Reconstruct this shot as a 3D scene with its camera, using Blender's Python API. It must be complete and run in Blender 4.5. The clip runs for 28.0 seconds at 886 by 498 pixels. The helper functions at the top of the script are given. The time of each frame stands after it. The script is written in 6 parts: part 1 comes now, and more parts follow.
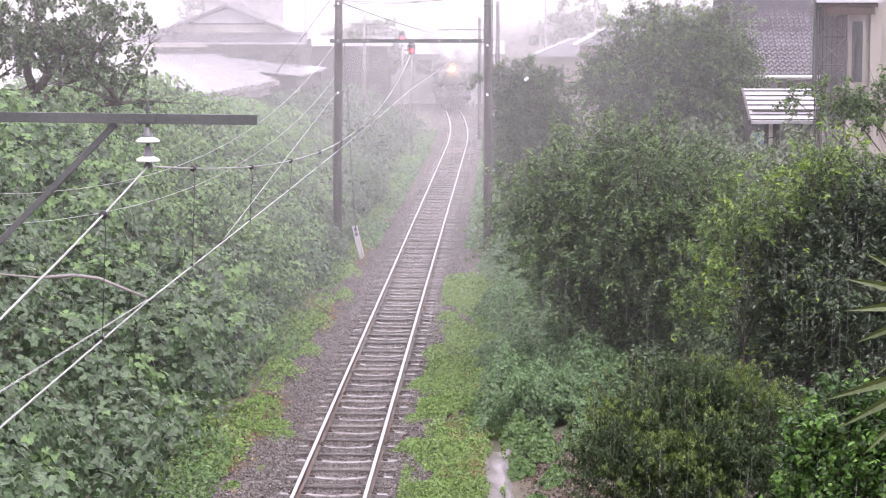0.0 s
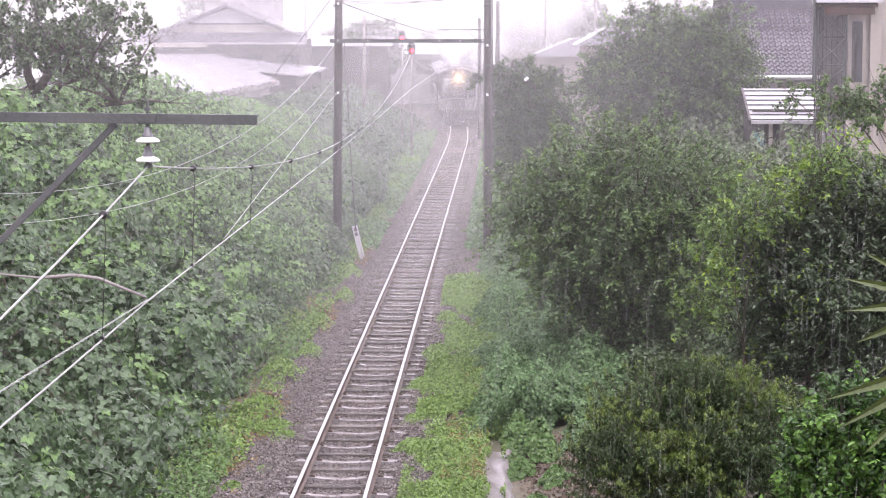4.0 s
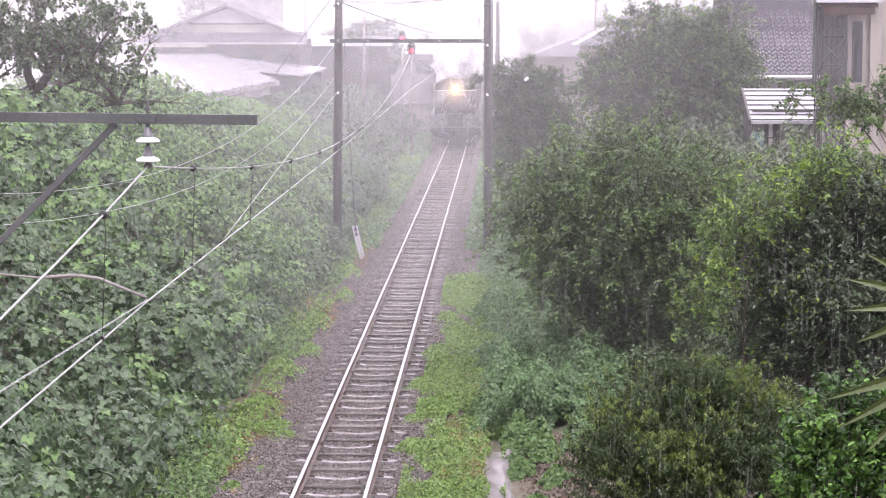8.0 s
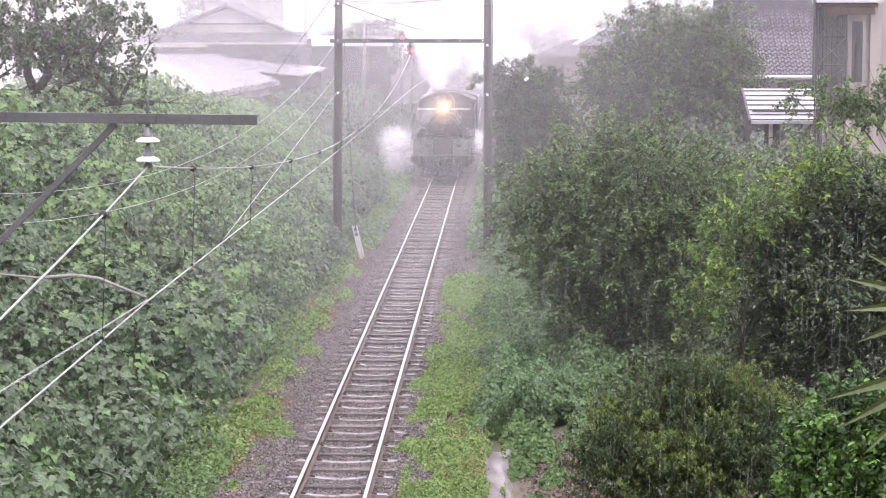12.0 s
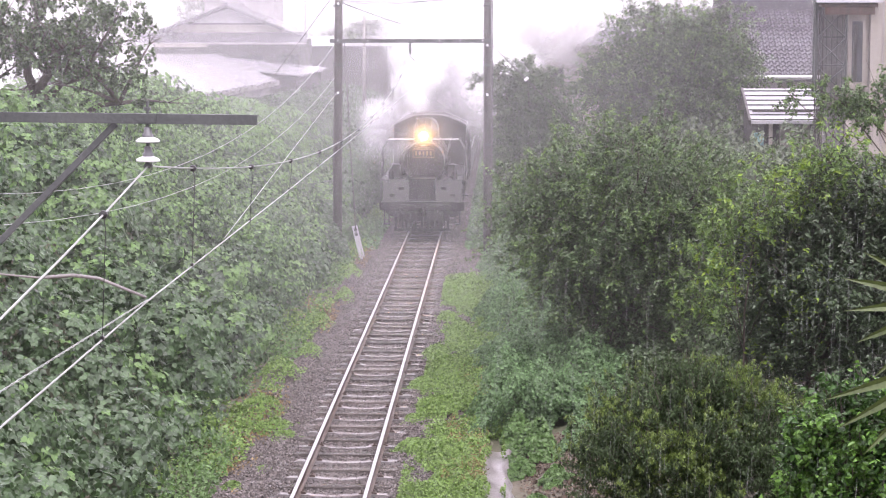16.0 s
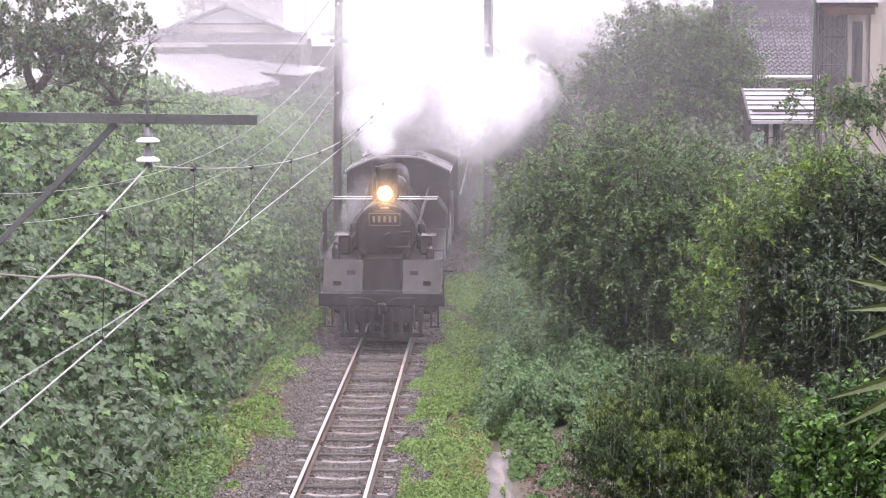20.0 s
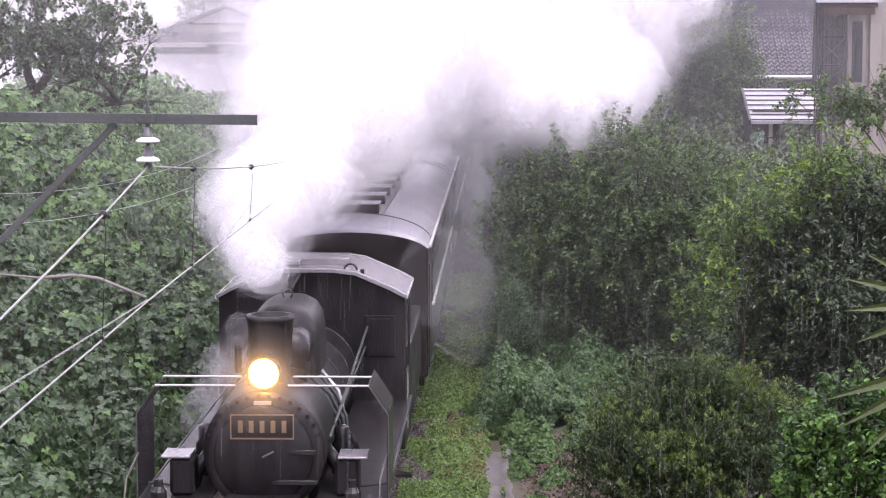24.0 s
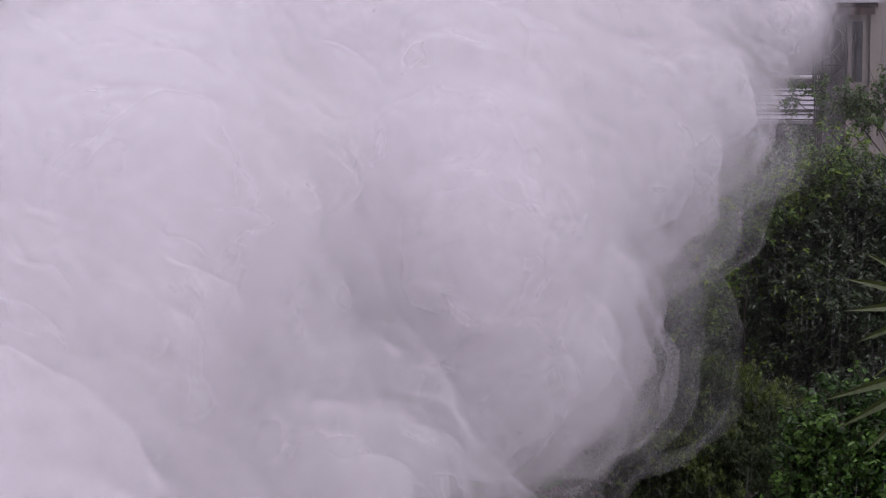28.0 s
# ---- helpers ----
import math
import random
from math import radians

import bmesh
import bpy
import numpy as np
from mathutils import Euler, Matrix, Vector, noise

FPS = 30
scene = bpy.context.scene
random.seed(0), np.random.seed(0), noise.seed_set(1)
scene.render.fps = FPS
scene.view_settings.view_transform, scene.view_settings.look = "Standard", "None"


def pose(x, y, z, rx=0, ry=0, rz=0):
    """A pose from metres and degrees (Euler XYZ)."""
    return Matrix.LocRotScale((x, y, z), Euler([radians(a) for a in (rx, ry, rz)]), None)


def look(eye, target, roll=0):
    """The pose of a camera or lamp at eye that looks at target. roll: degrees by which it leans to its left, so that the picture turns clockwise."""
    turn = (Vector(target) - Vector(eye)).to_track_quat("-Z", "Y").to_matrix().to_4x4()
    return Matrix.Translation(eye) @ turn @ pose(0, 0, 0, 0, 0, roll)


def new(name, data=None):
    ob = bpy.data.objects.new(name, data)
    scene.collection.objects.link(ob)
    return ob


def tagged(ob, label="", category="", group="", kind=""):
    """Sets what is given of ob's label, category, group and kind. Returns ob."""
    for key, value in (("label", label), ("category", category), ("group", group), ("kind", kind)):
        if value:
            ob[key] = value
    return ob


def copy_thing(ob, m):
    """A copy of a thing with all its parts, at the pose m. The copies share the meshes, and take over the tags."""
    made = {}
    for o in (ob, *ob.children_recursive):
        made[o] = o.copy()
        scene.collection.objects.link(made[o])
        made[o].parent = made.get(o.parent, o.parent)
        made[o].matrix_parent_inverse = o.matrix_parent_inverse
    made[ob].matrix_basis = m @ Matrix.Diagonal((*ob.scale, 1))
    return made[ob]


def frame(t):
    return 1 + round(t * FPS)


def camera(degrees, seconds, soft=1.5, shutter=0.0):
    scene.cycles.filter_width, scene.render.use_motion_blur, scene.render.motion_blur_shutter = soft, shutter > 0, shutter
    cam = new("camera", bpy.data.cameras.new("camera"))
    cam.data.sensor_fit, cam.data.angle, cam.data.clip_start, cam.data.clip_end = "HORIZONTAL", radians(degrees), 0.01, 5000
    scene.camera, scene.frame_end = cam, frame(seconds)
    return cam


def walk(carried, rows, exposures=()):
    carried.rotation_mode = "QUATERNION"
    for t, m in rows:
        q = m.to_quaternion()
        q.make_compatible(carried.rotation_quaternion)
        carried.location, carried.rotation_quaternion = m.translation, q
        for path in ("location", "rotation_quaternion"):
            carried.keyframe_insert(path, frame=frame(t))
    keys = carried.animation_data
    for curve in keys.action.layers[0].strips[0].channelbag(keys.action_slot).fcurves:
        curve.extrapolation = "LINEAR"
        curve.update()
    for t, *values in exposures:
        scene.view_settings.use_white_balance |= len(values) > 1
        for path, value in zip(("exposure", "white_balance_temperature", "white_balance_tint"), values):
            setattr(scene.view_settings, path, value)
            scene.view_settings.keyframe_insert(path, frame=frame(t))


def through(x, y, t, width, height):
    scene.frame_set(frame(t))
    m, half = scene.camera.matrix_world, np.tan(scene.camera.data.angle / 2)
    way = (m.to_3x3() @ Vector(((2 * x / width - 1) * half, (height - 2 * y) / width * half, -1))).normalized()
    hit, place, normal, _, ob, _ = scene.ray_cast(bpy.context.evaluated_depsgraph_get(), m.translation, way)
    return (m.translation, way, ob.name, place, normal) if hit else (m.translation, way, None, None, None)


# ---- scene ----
from collections import defaultdict

# ---- camera: stands still on an overbridge, a long lens down the single track ----
cam = camera(22.178, 28.0, soft=1.1)
EYE = (2.7, 0.0, 7.4)
TILT, TURN = math.atan(409 / 4000), math.atan(107 / 4000 * math.cos(math.atan(409 / 4000)))
AIM = (EYE[0] - math.sin(TURN) * math.cos(TILT), math.cos(TURN) * math.cos(TILT), EYE[2] - math.sin(TILT))
STILL = look(EYE, AIM)
walk(cam, [(0.0, STILL), (28.0, STILL)],
     exposures=[(0.0, 0.46, 6450, 13), (18.0, 0.46, 6450, 13), (22.0, 0.44, 6400, 13), (23.5, 0.28, 6300, 15), (25.0, -0.14, 6200, 16), (26.5, -0.6, 6300, 16), (28.0, -1.27, 6250, 17)])

# ---- light: a bright overcast sky in heavy rain ----
world = bpy.data.worlds.new("overcast")
scene.world = world
world.use_nodes = True
wn, wl = world.node_tree.nodes, world.node_tree.links
wn.clear()
sky = wn.new("ShaderNodeTexSky")
sky.sky_type, sky.sun_disc = "NISHITA", False
sky.sun_elevation, sky.sun_rotation = radians(65), radians(148)
sky.dust_density, sky.air_density = 6.0, 1.5
cloud = wn.new("ShaderNodeMixRGB")
cloud.inputs[0].default_value = 0.93
cloud.inputs[2].default_value = (17.9, 16.5, 19.2, 1)
bg, wout = wn.new("ShaderNodeBackground"), wn.new("ShaderNodeOutputWorld")
bg.inputs[1].default_value = 0.1
wl.new(sky.outputs[0], cloud.inputs[1])
wl.new(cloud.outputs[0], bg.inputs[0])
wl.new(bg.outputs[0], wout.inputs[0])
sun = new("sun", bpy.data.lights.new("sun", "SUN"))
sun.data.energy, sun.data.angle, sun.data.color = 2.0, radians(45), (1.0, 0.97, 0.93)
sun.matrix_world = look((10, -6, 40), (0, 10, 0))
scene.cycles.transparent_max_bounces = 96
scene.cycles.max_bounces, scene.cycles.diffuse_bounces = 16, 8


# ---- materials ----
def mat(name, color, rough=0.6, metal=0.0, spread=0.25, scale=3.0, fine=40.0, bump=0.3, island=0.0, piece=0.0,
        stain=None, stain_amount=0.5, through_light=0.0, stretch=(1, 1, 1), spec=0.5, coords="Object"):
    m = bpy.data.materials.new(name)
    m.use_nodes = True
    n, l = m.node_tree.nodes, m.node_tree.links
    b, out = n["Principled BSDF"], n["Material Output"]
    tc, mp = n.new("ShaderNodeTexCoord"), n.new("ShaderNodeMapping")
    mp.inputs["Scale"].default_value = stretch
    l.new(tc.outputs[coords], mp.inputs[0])
    big, small = n.new("ShaderNodeTexNoise"), n.new("ShaderNodeTexNoise")
    big.inputs["Scale"].default_value, small.inputs["Scale"].default_value = scale, fine
    big.inputs["Detail"].default_value, small.inputs["Detail"].default_value = 4, 3
    for q in (big, small):
        l.new(mp.outputs[0], q.inputs["Vector"])
    total = n.new("ShaderNodeMath")
    total.operation = "ADD"
    l.new(big.outputs["Fac"], total.inputs[0])
    l.new(small.outputs["Fac"], total.inputs[1])
    last = total.outputs[0]
    for amount, node, socket in ((island, "ShaderNodeNewGeometry", "Random Per Island"), (piece, "ShaderNodeObjectInfo", "Random")):
        if amount:
            src, mul = n.new(node), n.new("ShaderNodeMath")
            mul.operation = "MULTIPLY_ADD"
            mul.inputs[1].default_value = amount
            l.new(src.outputs[socket], mul.inputs[0])
            l.new(last, mul.inputs[2])
            sub = n.new("ShaderNodeMath")
            sub.operation = "SUBTRACT"
            sub.inputs[1].default_value = amount / 2
            l.new(mul.outputs[0], sub.inputs[0])
            last = sub.outputs[0]
    ramp = n.new("ShaderNodeMapRange")
    ramp.inputs["From Min"].default_value, ramp.inputs["From Max"].default_value = 0.6, 1.4
    ramp.inputs["To Min"].default_value, ramp.inputs["To Max"].default_value = 1 - spread, 1 + spread
    l.new(last, ramp.inputs[0])
    tint = n.new("ShaderNodeVectorMath")
    tint.operation = "SCALE"
    tint.inputs[0].default_value = color
    l.new(ramp.outputs[0], tint.inputs["Scale"])
    colour = tint.outputs[0]
    if stain:
        sn, sr, mx = n.new("ShaderNodeTexNoise"), n.new("ShaderNodeMapRange"), n.new("ShaderNodeMixRGB")
        sn.inputs["Scale"].default_value, sn.inputs["Detail"].default_value = scale * 0.6, 5
        l.new(mp.outputs[0], sn.inputs["Vector"])
        sr.inputs["From Min"].default_value, sr.inputs["From Max"].default_value = 0.45, 0.65
        sr.inputs["To Max"].default_value = stain_amount
        l.new(sn.outputs["Fac"], sr.inputs[0])
        l.new(sr.outputs[0], mx.inputs[0])
        l.new(colour, mx.inputs[1])
        mx.inputs[2].default_value = (*stain, 1)
        colour = mx.outputs[0]
    l.new(colour, b.inputs["Base Color"])
    b.inputs["Roughness"].default_value, b.inputs["Metallic"].default_value = rough, metal
    b.inputs["Specular IOR Level"].default_value = spec
    if bump:
        bp = n.new("ShaderNodeBump")
        bp.inputs["Strength"].default_value, bp.inputs["Distance"].default_value = bump, 0.02
        l.new(small.outputs["Fac"], bp.inputs["Height"])
        l.new(bp.outputs[0], b.inputs["Normal"])
    if through_light:
        tr, ms = n.new("ShaderNodeBsdfTranslucent"), n.new("ShaderNodeMixShader")
        l.new(colour, tr.inputs[0])
        ms.inputs[0].default_value = through_light
        l.new(b.outputs[0], ms.inputs[1])
        l.new(tr.outputs[0], ms.inputs[2])
        l.new(ms.outputs[0], out.inputs[0])
    return m


def veil(name, alpha, color=(0.94, 0.922, 0.935), scale=0.15, low=0.6, high=1.3, detail=3.0, thin_side=None, through=0.55):
    """Fine droplets in the air: part clear, part white."""
    m = bpy.data.materials.new(name)
    m.use_nodes = True
    n, l = m.node_tree.nodes, m.node_tree.links
    n.remove(n["Principled BSDF"])
    d, t, both = n.new("ShaderNodeBsdfDiffuse"), n.new("ShaderNodeBsdfTranslucent"), n.new("ShaderNodeMixShader")
    clear, mix, out = n.new("ShaderNodeBsdfTransparent"), n.new("ShaderNodeMixShader"), n["Material Output"]
    d.inputs[0].default_value = t.inputs[0].default_value = (*color, 1)
    both.inputs[0].default_value = through
    l.new(d.outputs[0], both.inputs[1])
    l.new(t.outputs[0], both.inputs[2])
    tc, nz, mr = n.new("ShaderNodeTexCoord"), n.new("ShaderNodeTexNoise"), n.new("ShaderNodeMapRange")
    nz.inputs["Scale"].default_value, nz.inputs["Detail"].default_value = scale, detail
    l.new(tc.outputs["Object"], nz.inputs["Vector"])
    mr.inputs["From Min"].default_value, mr.inputs["From Max"].default_value = 0.3, 0.7
    mr.inputs["To Min"].default_value, mr.inputs["To Max"].default_value = alpha * low, min(1.0, alpha * high)
    floor = n.new("ShaderNodeMath")
    floor.operation = "MAXIMUM"
    floor.inputs[1].default_value = 0.0
    l.new(mr.outputs[0], floor.inputs[0])
    l.new(nz.outputs["Fac"], mr.inputs[0])
    amount = floor.outputs[0]
    if thin_side:
        # the mist lies thicker in the cutting than over the gardens
        xyz, side, mul = n.new("ShaderNodeSeparateXYZ"), n.new("ShaderNodeMapRange"), n.new("ShaderNodeMath")
        l.new(tc.outputs["Object"], xyz.inputs[0])
        l.new(xyz.outputs[0], side.inputs[0])
        side.inputs["From Min"].default_value, side.inputs["From Max"].default_value = thin_side[0], thin_side[1]
        side.inputs["To Min"].default_value, side.inputs["To Max"].default_value = 1.0, thin_side[2]
        mul.operation = "MULTIPLY"
        l.new(amount, mul.inputs[0])
        l.new(side.outputs[0], mul.inputs[1])
        amount = mul.outputs[0]
    l.new(amount, mix.inputs[0])
    l.new(clear.outputs[0], mix.inputs[1])
    l.new(both.outputs[0], mix.inputs[2])
    l.new(mix.outputs[0], out.inputs[0])
    return m


def glow(name, color, strength):
    m = bpy.data.materials.new(name)
    m.use_nodes = True
    b = m.node_tree.nodes["Principled BSDF"]
    b.inputs["Base Color"].default_value = (*color, 1)
    b.inputs["Emission Color"].default_value = (*color, 1)
    b.inputs["Emission Strength"].default_value = strength
    return m


def glass(name, color, rough=0.08):
    m = bpy.data.materials.new(name)
    m.use_nodes = True
    b = m.node_tree.nodes["Principled BSDF"]
    b.inputs["Base Color"].default_value = (*color, 1)
    b.inputs["Roughness"].default_value = rough
    return m


M = {
    "ground": mat("wet_soil", (0.10, 0.085, 0.06), 0.8, spread=0.45, scale=0.8, fine=12, bump=0.8, stain=(0.05, 0.08, 0.03)),
    "ballast_bed": mat("ballast_bed", (0.12, 0.105, 0.1), 0.9, spec=0.05, spread=0.6, scale=5, fine=30, bump=1.0, stain=(0.09, 0.07, 0.055)),
    "stone": mat("wet_ballast_stone", (0.15, 0.128, 0.122), 0.25, spread=0.5, island=1.6, bump=0.4, fine=90),
    "rail_side": mat("rusted_rail", (0.11, 0.075, 0.06), 0.5, metal=0.3, spread=0.35, scale=3, fine=60),
    "rail_head": mat("polished_wet_steel", (0.66, 0.64, 0.65), 0.42, metal=1.0, spread=0.08, scale=2, bump=0.05),
    "wood_sleeper": mat("weathered_timber", (0.125, 0.105, 0.097), 0.22, spread=0.45, scale=4, fine=60, stretch=(1, 8, 4), piece=0.8, bump=0.6),
    "concrete_sleeper": mat("old_wet_concrete", (0.25, 0.23, 0.23), 0.25, spread=0.3, scale=5, fine=70, piece=0.5, stain=(0.16, 0.13, 0.12)),
    "mud": mat("muddy_path", (0.2, 0.178, 0.178), 0.3, spread=0.25, scale=1.2, fine=18, bump=0.4, stain=(0.15, 0.13, 0.12), stain_amount=0.35),
    "concrete": mat("wet_concrete", (0.22, 0.2, 0.195), 0.25, spread=0.3, scale=2, fine=40, stain=(0.18, 0.16, 0.14)),
    "clip": mat("rusted_clip", (0.09, 0.065, 0.055), 0.5, metal=0.4),
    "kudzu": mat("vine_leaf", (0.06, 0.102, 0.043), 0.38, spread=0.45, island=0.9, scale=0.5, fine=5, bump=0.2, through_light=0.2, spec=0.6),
    "kudzu_young_lit": mat("young_vine_leaf", (0.15, 0.25, 0.085), 0.34, spread=0.3, island=1.0, bump=0, through_light=0.35),
    "litter": mat("brown_leaf_litter", (0.1, 0.07, 0.05), 0.6, spread=0.5, island=1.3, bump=0),
    "weed": mat("pale_weed", (0.155, 0.245, 0.06), 0.5, spread=0.4, island=1.2, scale=0.7, bump=0, through_light=0.3),
    "dry_weed": mat("brown_weed", (0.22, 0.15, 0.07), 0.6, spread=0.4, island=1.2, bump=0, through_light=0.2),
    "bush_mid": mat("shrub_leaf", (0.115, 0.195, 0.08), 0.5, spread=0.4, island=1.2, scale=0.6, bump=0, through_light=0.25),
    "dark_leaf": mat("evergreen_leaf", (0.09, 0.138, 0.057), 0.34, spread=0.4, island=1.2, scale=0.6, bump=0, through_light=0.2, spec=0.5),
    "camellia": mat("camellia_leaf", (0.054, 0.08, 0.04), 0.3, spread=0.45, island=1.2, scale=0.8, bump=0, through_light=0.15, spec=0.55),
    "yellow_leaf": mat("young_leaf", (0.21, 0.31, 0.05), 0.38, spread=0.35, island=1.0, bump=0, through_light=0.35),
    "juniper": mat("juniper_spray", (0.05, 0.08, 0.029), 0.5, spread=0.45, island=1.2, scale=1.5, bump=0, through_light=0.2),
    "juniper_tip": mat("juniper_young_tip", (0.13, 0.185, 0.042), 0.5, spread=0.35, island=1.0, bump=0, through_light=0.25),
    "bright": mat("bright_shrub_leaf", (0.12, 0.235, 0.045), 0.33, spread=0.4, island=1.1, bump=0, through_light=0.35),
    # darker copy of the bright leaf: shade inside the shrub put into the colour
    "bright_shaded": mat("shrub_inner_leaf", (0.045, 0.1, 0.022), 0.35, spread=0.4, island=1.1, bump=0, through_light=0.25),
    "bright_weed": mat("fresh_weed", (0.11, 0.19, 0.06), 0.45, spread=0.35, island=1.1, bump=0, through_light=0.3),
    "mid_leaf": mat("paler_evergreen_leaf", (0.13, 0.205, 0.062), 0.34, spread=0.35, island=1.1, bump=0, through_light=0.3),
    "bush_dim": mat("dim_shrub_leaf", (0.07, 0.105, 0.046), 0.42, spread=0.4, island=1.2, bump=0, through_light=0.2),
    "palm": mat("palm_leaf", (0.1, 0.135, 0.04), 0.42, spread=0.35, island=0.8, bump=0, through_light=0.2),
    "far_leaf": mat("far_tree_leaf", (0.095, 0.125, 0.066), 0.5, spread=0.4, island=1.2, scale=0.4, bump=0, through_light=0.2),
    "bark": mat("wet_bark", (0.07, 0.055, 0.045), 0.6, spread=0.4, scale=3, fine=30, stretch=(1, 1, 0.3), bump=0.7),
    "pole": mat("weathered_pole", (0.06, 0.05, 0.048), 0.5, spread=0.35, scale=1.5, fine=25, stretch=(4, 4, 0.4), bump=0.4, stain=(0.12, 0.1, 0.1), stain_amount=0.35),
    "steel_dark": mat("painted_grey_steel", (0.07, 0.074, 0.073), 0.5, metal=0.1, spread=0.3, scale=2, fine=30, stain=(0.14, 0.14, 0.135), stain_amount=0.3),
    "galvanised": mat("galvanised_grey", (0.15, 0.15, 0.155), 0.4, metal=0.2, spread=0.2, scale=8, bump=0.1),
    "wire": mat("wet_wire", (0.42, 0.43, 0.42), 0.35, metal=0.5, spread=0.12, bump=0),
    "wire_dark": mat("dark_wire", (0.10, 0.09, 0.09), 0.5, metal=0.3, spread=0.15, bump=0),
    "porcelain": mat("white_porcelain", (0.75, 0.74, 0.75), 0.15, spread=0.08, bump=0),
    "black": mat("black_engine_paint", (0.017, 0.015, 0.0158), 0.34, spec=0.3, metal=0.0, spread=0.5, scale=2, fine=25, bump=0.2, stain=(0.05, 0.043, 0.043), stain_amount=0.6, stretch=(3, 3, 0.5)),
    "black_wet": mat("wet_black_plate", (0.02, 0.0175, 0.019), 0.26, spec=0.35, metal=0.0, spread=0.35, scale=3, fine=30, bump=0.12, stain=(0.07, 0.06, 0.06)),
    "cab_roof": mat("wet_grey_cab_roof", (0.32, 0.30, 0.32), 0.2, metal=0.3, spread=0.25, scale=2, fine=15, bump=0.1),
    "bright_steel": mat("polished_handrail", (0.5, 0.48, 0.48), 0.35, metal=0.5, spread=0.1, bump=0),
    "brass": mat("dull_brass", (0.3, 0.21, 0.13), 0.4, metal=0.6, spread=0.15, bump=0),
    "red_plate": mat("dark_red_plate", (0.02, 0.015, 0.0145), 0.4, spread=0.2, bump=0),
    "coach": mat("dark_brown_coach_paint", (0.022, 0.016, 0.015), 0.32, spread=0.3, scale=1.5, fine=20, bump=0.1, stretch=(1, 1, 0.3)),
    "coach_roof": mat("wet_grey_coach_roof", (0.46, 0.44, 0.48), 0.24, metal=0.1, spread=0.12, scale=0.7, fine=9, bump=0.03, stain=(0.36, 0.34, 0.36), stain_amount=0.4),
    "white_line": mat("pale_gutter_paint", (0.7, 0.69, 0.7), 0.35, spread=0.15, bump=0),
    "tile": mat("wet_roof_tile", (0.075, 0.067, 0.08), 0.16, spread=0.25, scale=2, fine=30, piece=0.6, island=0.5, bump=0.2, spec=0.8),
    "metal_roof": mat("wet_sheet_roof", (0.5, 0.48, 0.52), 0.12, metal=0.35, spread=0.12, scale=0.5, fine=8, bump=0.05),
    "house_wall": mat("dull_plaster", (0.37, 0.34, 0.35), 0.7, spread=0.2, scale=0.6, fine=15),
    "beige_wall": mat("beige_siding", (0.36, 0.325, 0.29), 0.6, spread=0.15, scale=0.8, fine=20, stain=(0.25, 0.22, 0.2)),
    "rust_board": mat("rusty_eave_board", (0.11, 0.065, 0.05), 0.6, spread=0.4, scale=2, fine=20, stretch=(5, 5, 0.6), stain=(0.05, 0.035, 0.03)),
    "block_wall": mat("grey_block_wall", (0.2, 0.185, 0.19), 0.7, spread=0.4, scale=1.6, fine=14, bump=0.5, stain=(0.1, 0.09, 0.09)),
    "wood_wall": mat("dark_boarding", (0.055, 0.047, 0.045), 0.6, spread=0.3, scale=2, fine=20, stretch=(6, 6, 0.5)),
    "white_wall": mat("white_gable_plaster", (0.47, 0.45, 0.47), 0.6, spread=0.12, scale=0.6, fine=15),
    "pane": glass("dark_window_glass", (0.03, 0.032, 0.036)),
    "lamp": glow("headlamp_glass", (1.0, 0.45, 0.06), 18.0),
    "lamp_core": glow("headlamp_bulb", (1.0, 0.5, 0.1), 200.0),
    "red_light": glow("red_signal_lens", (1.0, 0.03, 0.05), 7.0),
    "teal": mat("teal_sheet", (0.25, 0.42, 0.40), 0.5, spread=0.1),
}


# ---- building helpers ----
def raw(name, verts, faces, material, parent=None, smooth=False):
    """One mesh from arrays of corners and equal-sided faces."""
    verts, faces = np.asarray(verts, np.float32), np.asarray(faces, np.int32)
    me = bpy.data.meshes.new(name)
    k = faces.shape[1]
    me.vertices.add(len(verts))
    me.vertices.foreach_set("co", verts.ravel())
    me.loops.add(faces.size)
    me.loops.foreach_set("vertex_index", faces.ravel())
    me.polygons.add(len(faces))
    me.polygons.foreach_set("loop_start", np.arange(0, faces.size, k, dtype=np.int32))
    me.polygons.foreach_set("use_smooth", np.full(len(faces), smooth))
    me.update(calc_edges=True)
    me.materials.append(M[material])
    ob = new(name, me)
    ob.parent = parent
    return ob


def part(name, bm, material, parent=None, label="", smooth=False):
    me = bpy.data.meshes.new(name)
    for face in bm.faces:
        face.smooth = smooth
    bm.normal_update()
    bm.to_mesh(me)
    bm.free()
    me.materials.append(M[material])
    ob = new(name, me)
    ob.parent = parent
    return tagged(ob, label) if label else ob


def twin(ob, parent, m, label=""):
    """The same part once more, on the same mesh."""
    o = new(ob.name.split(".")[0], ob.data)
    o.parent = parent
    o.matrix_basis = m
    return tagged(o, label) if label else o


def thing(name, label, category, group="", kind="", at=None):
    e = new(name)
    if at is not None:
        e.matrix_basis = at
    return tagged(e, label, category, group, kind)


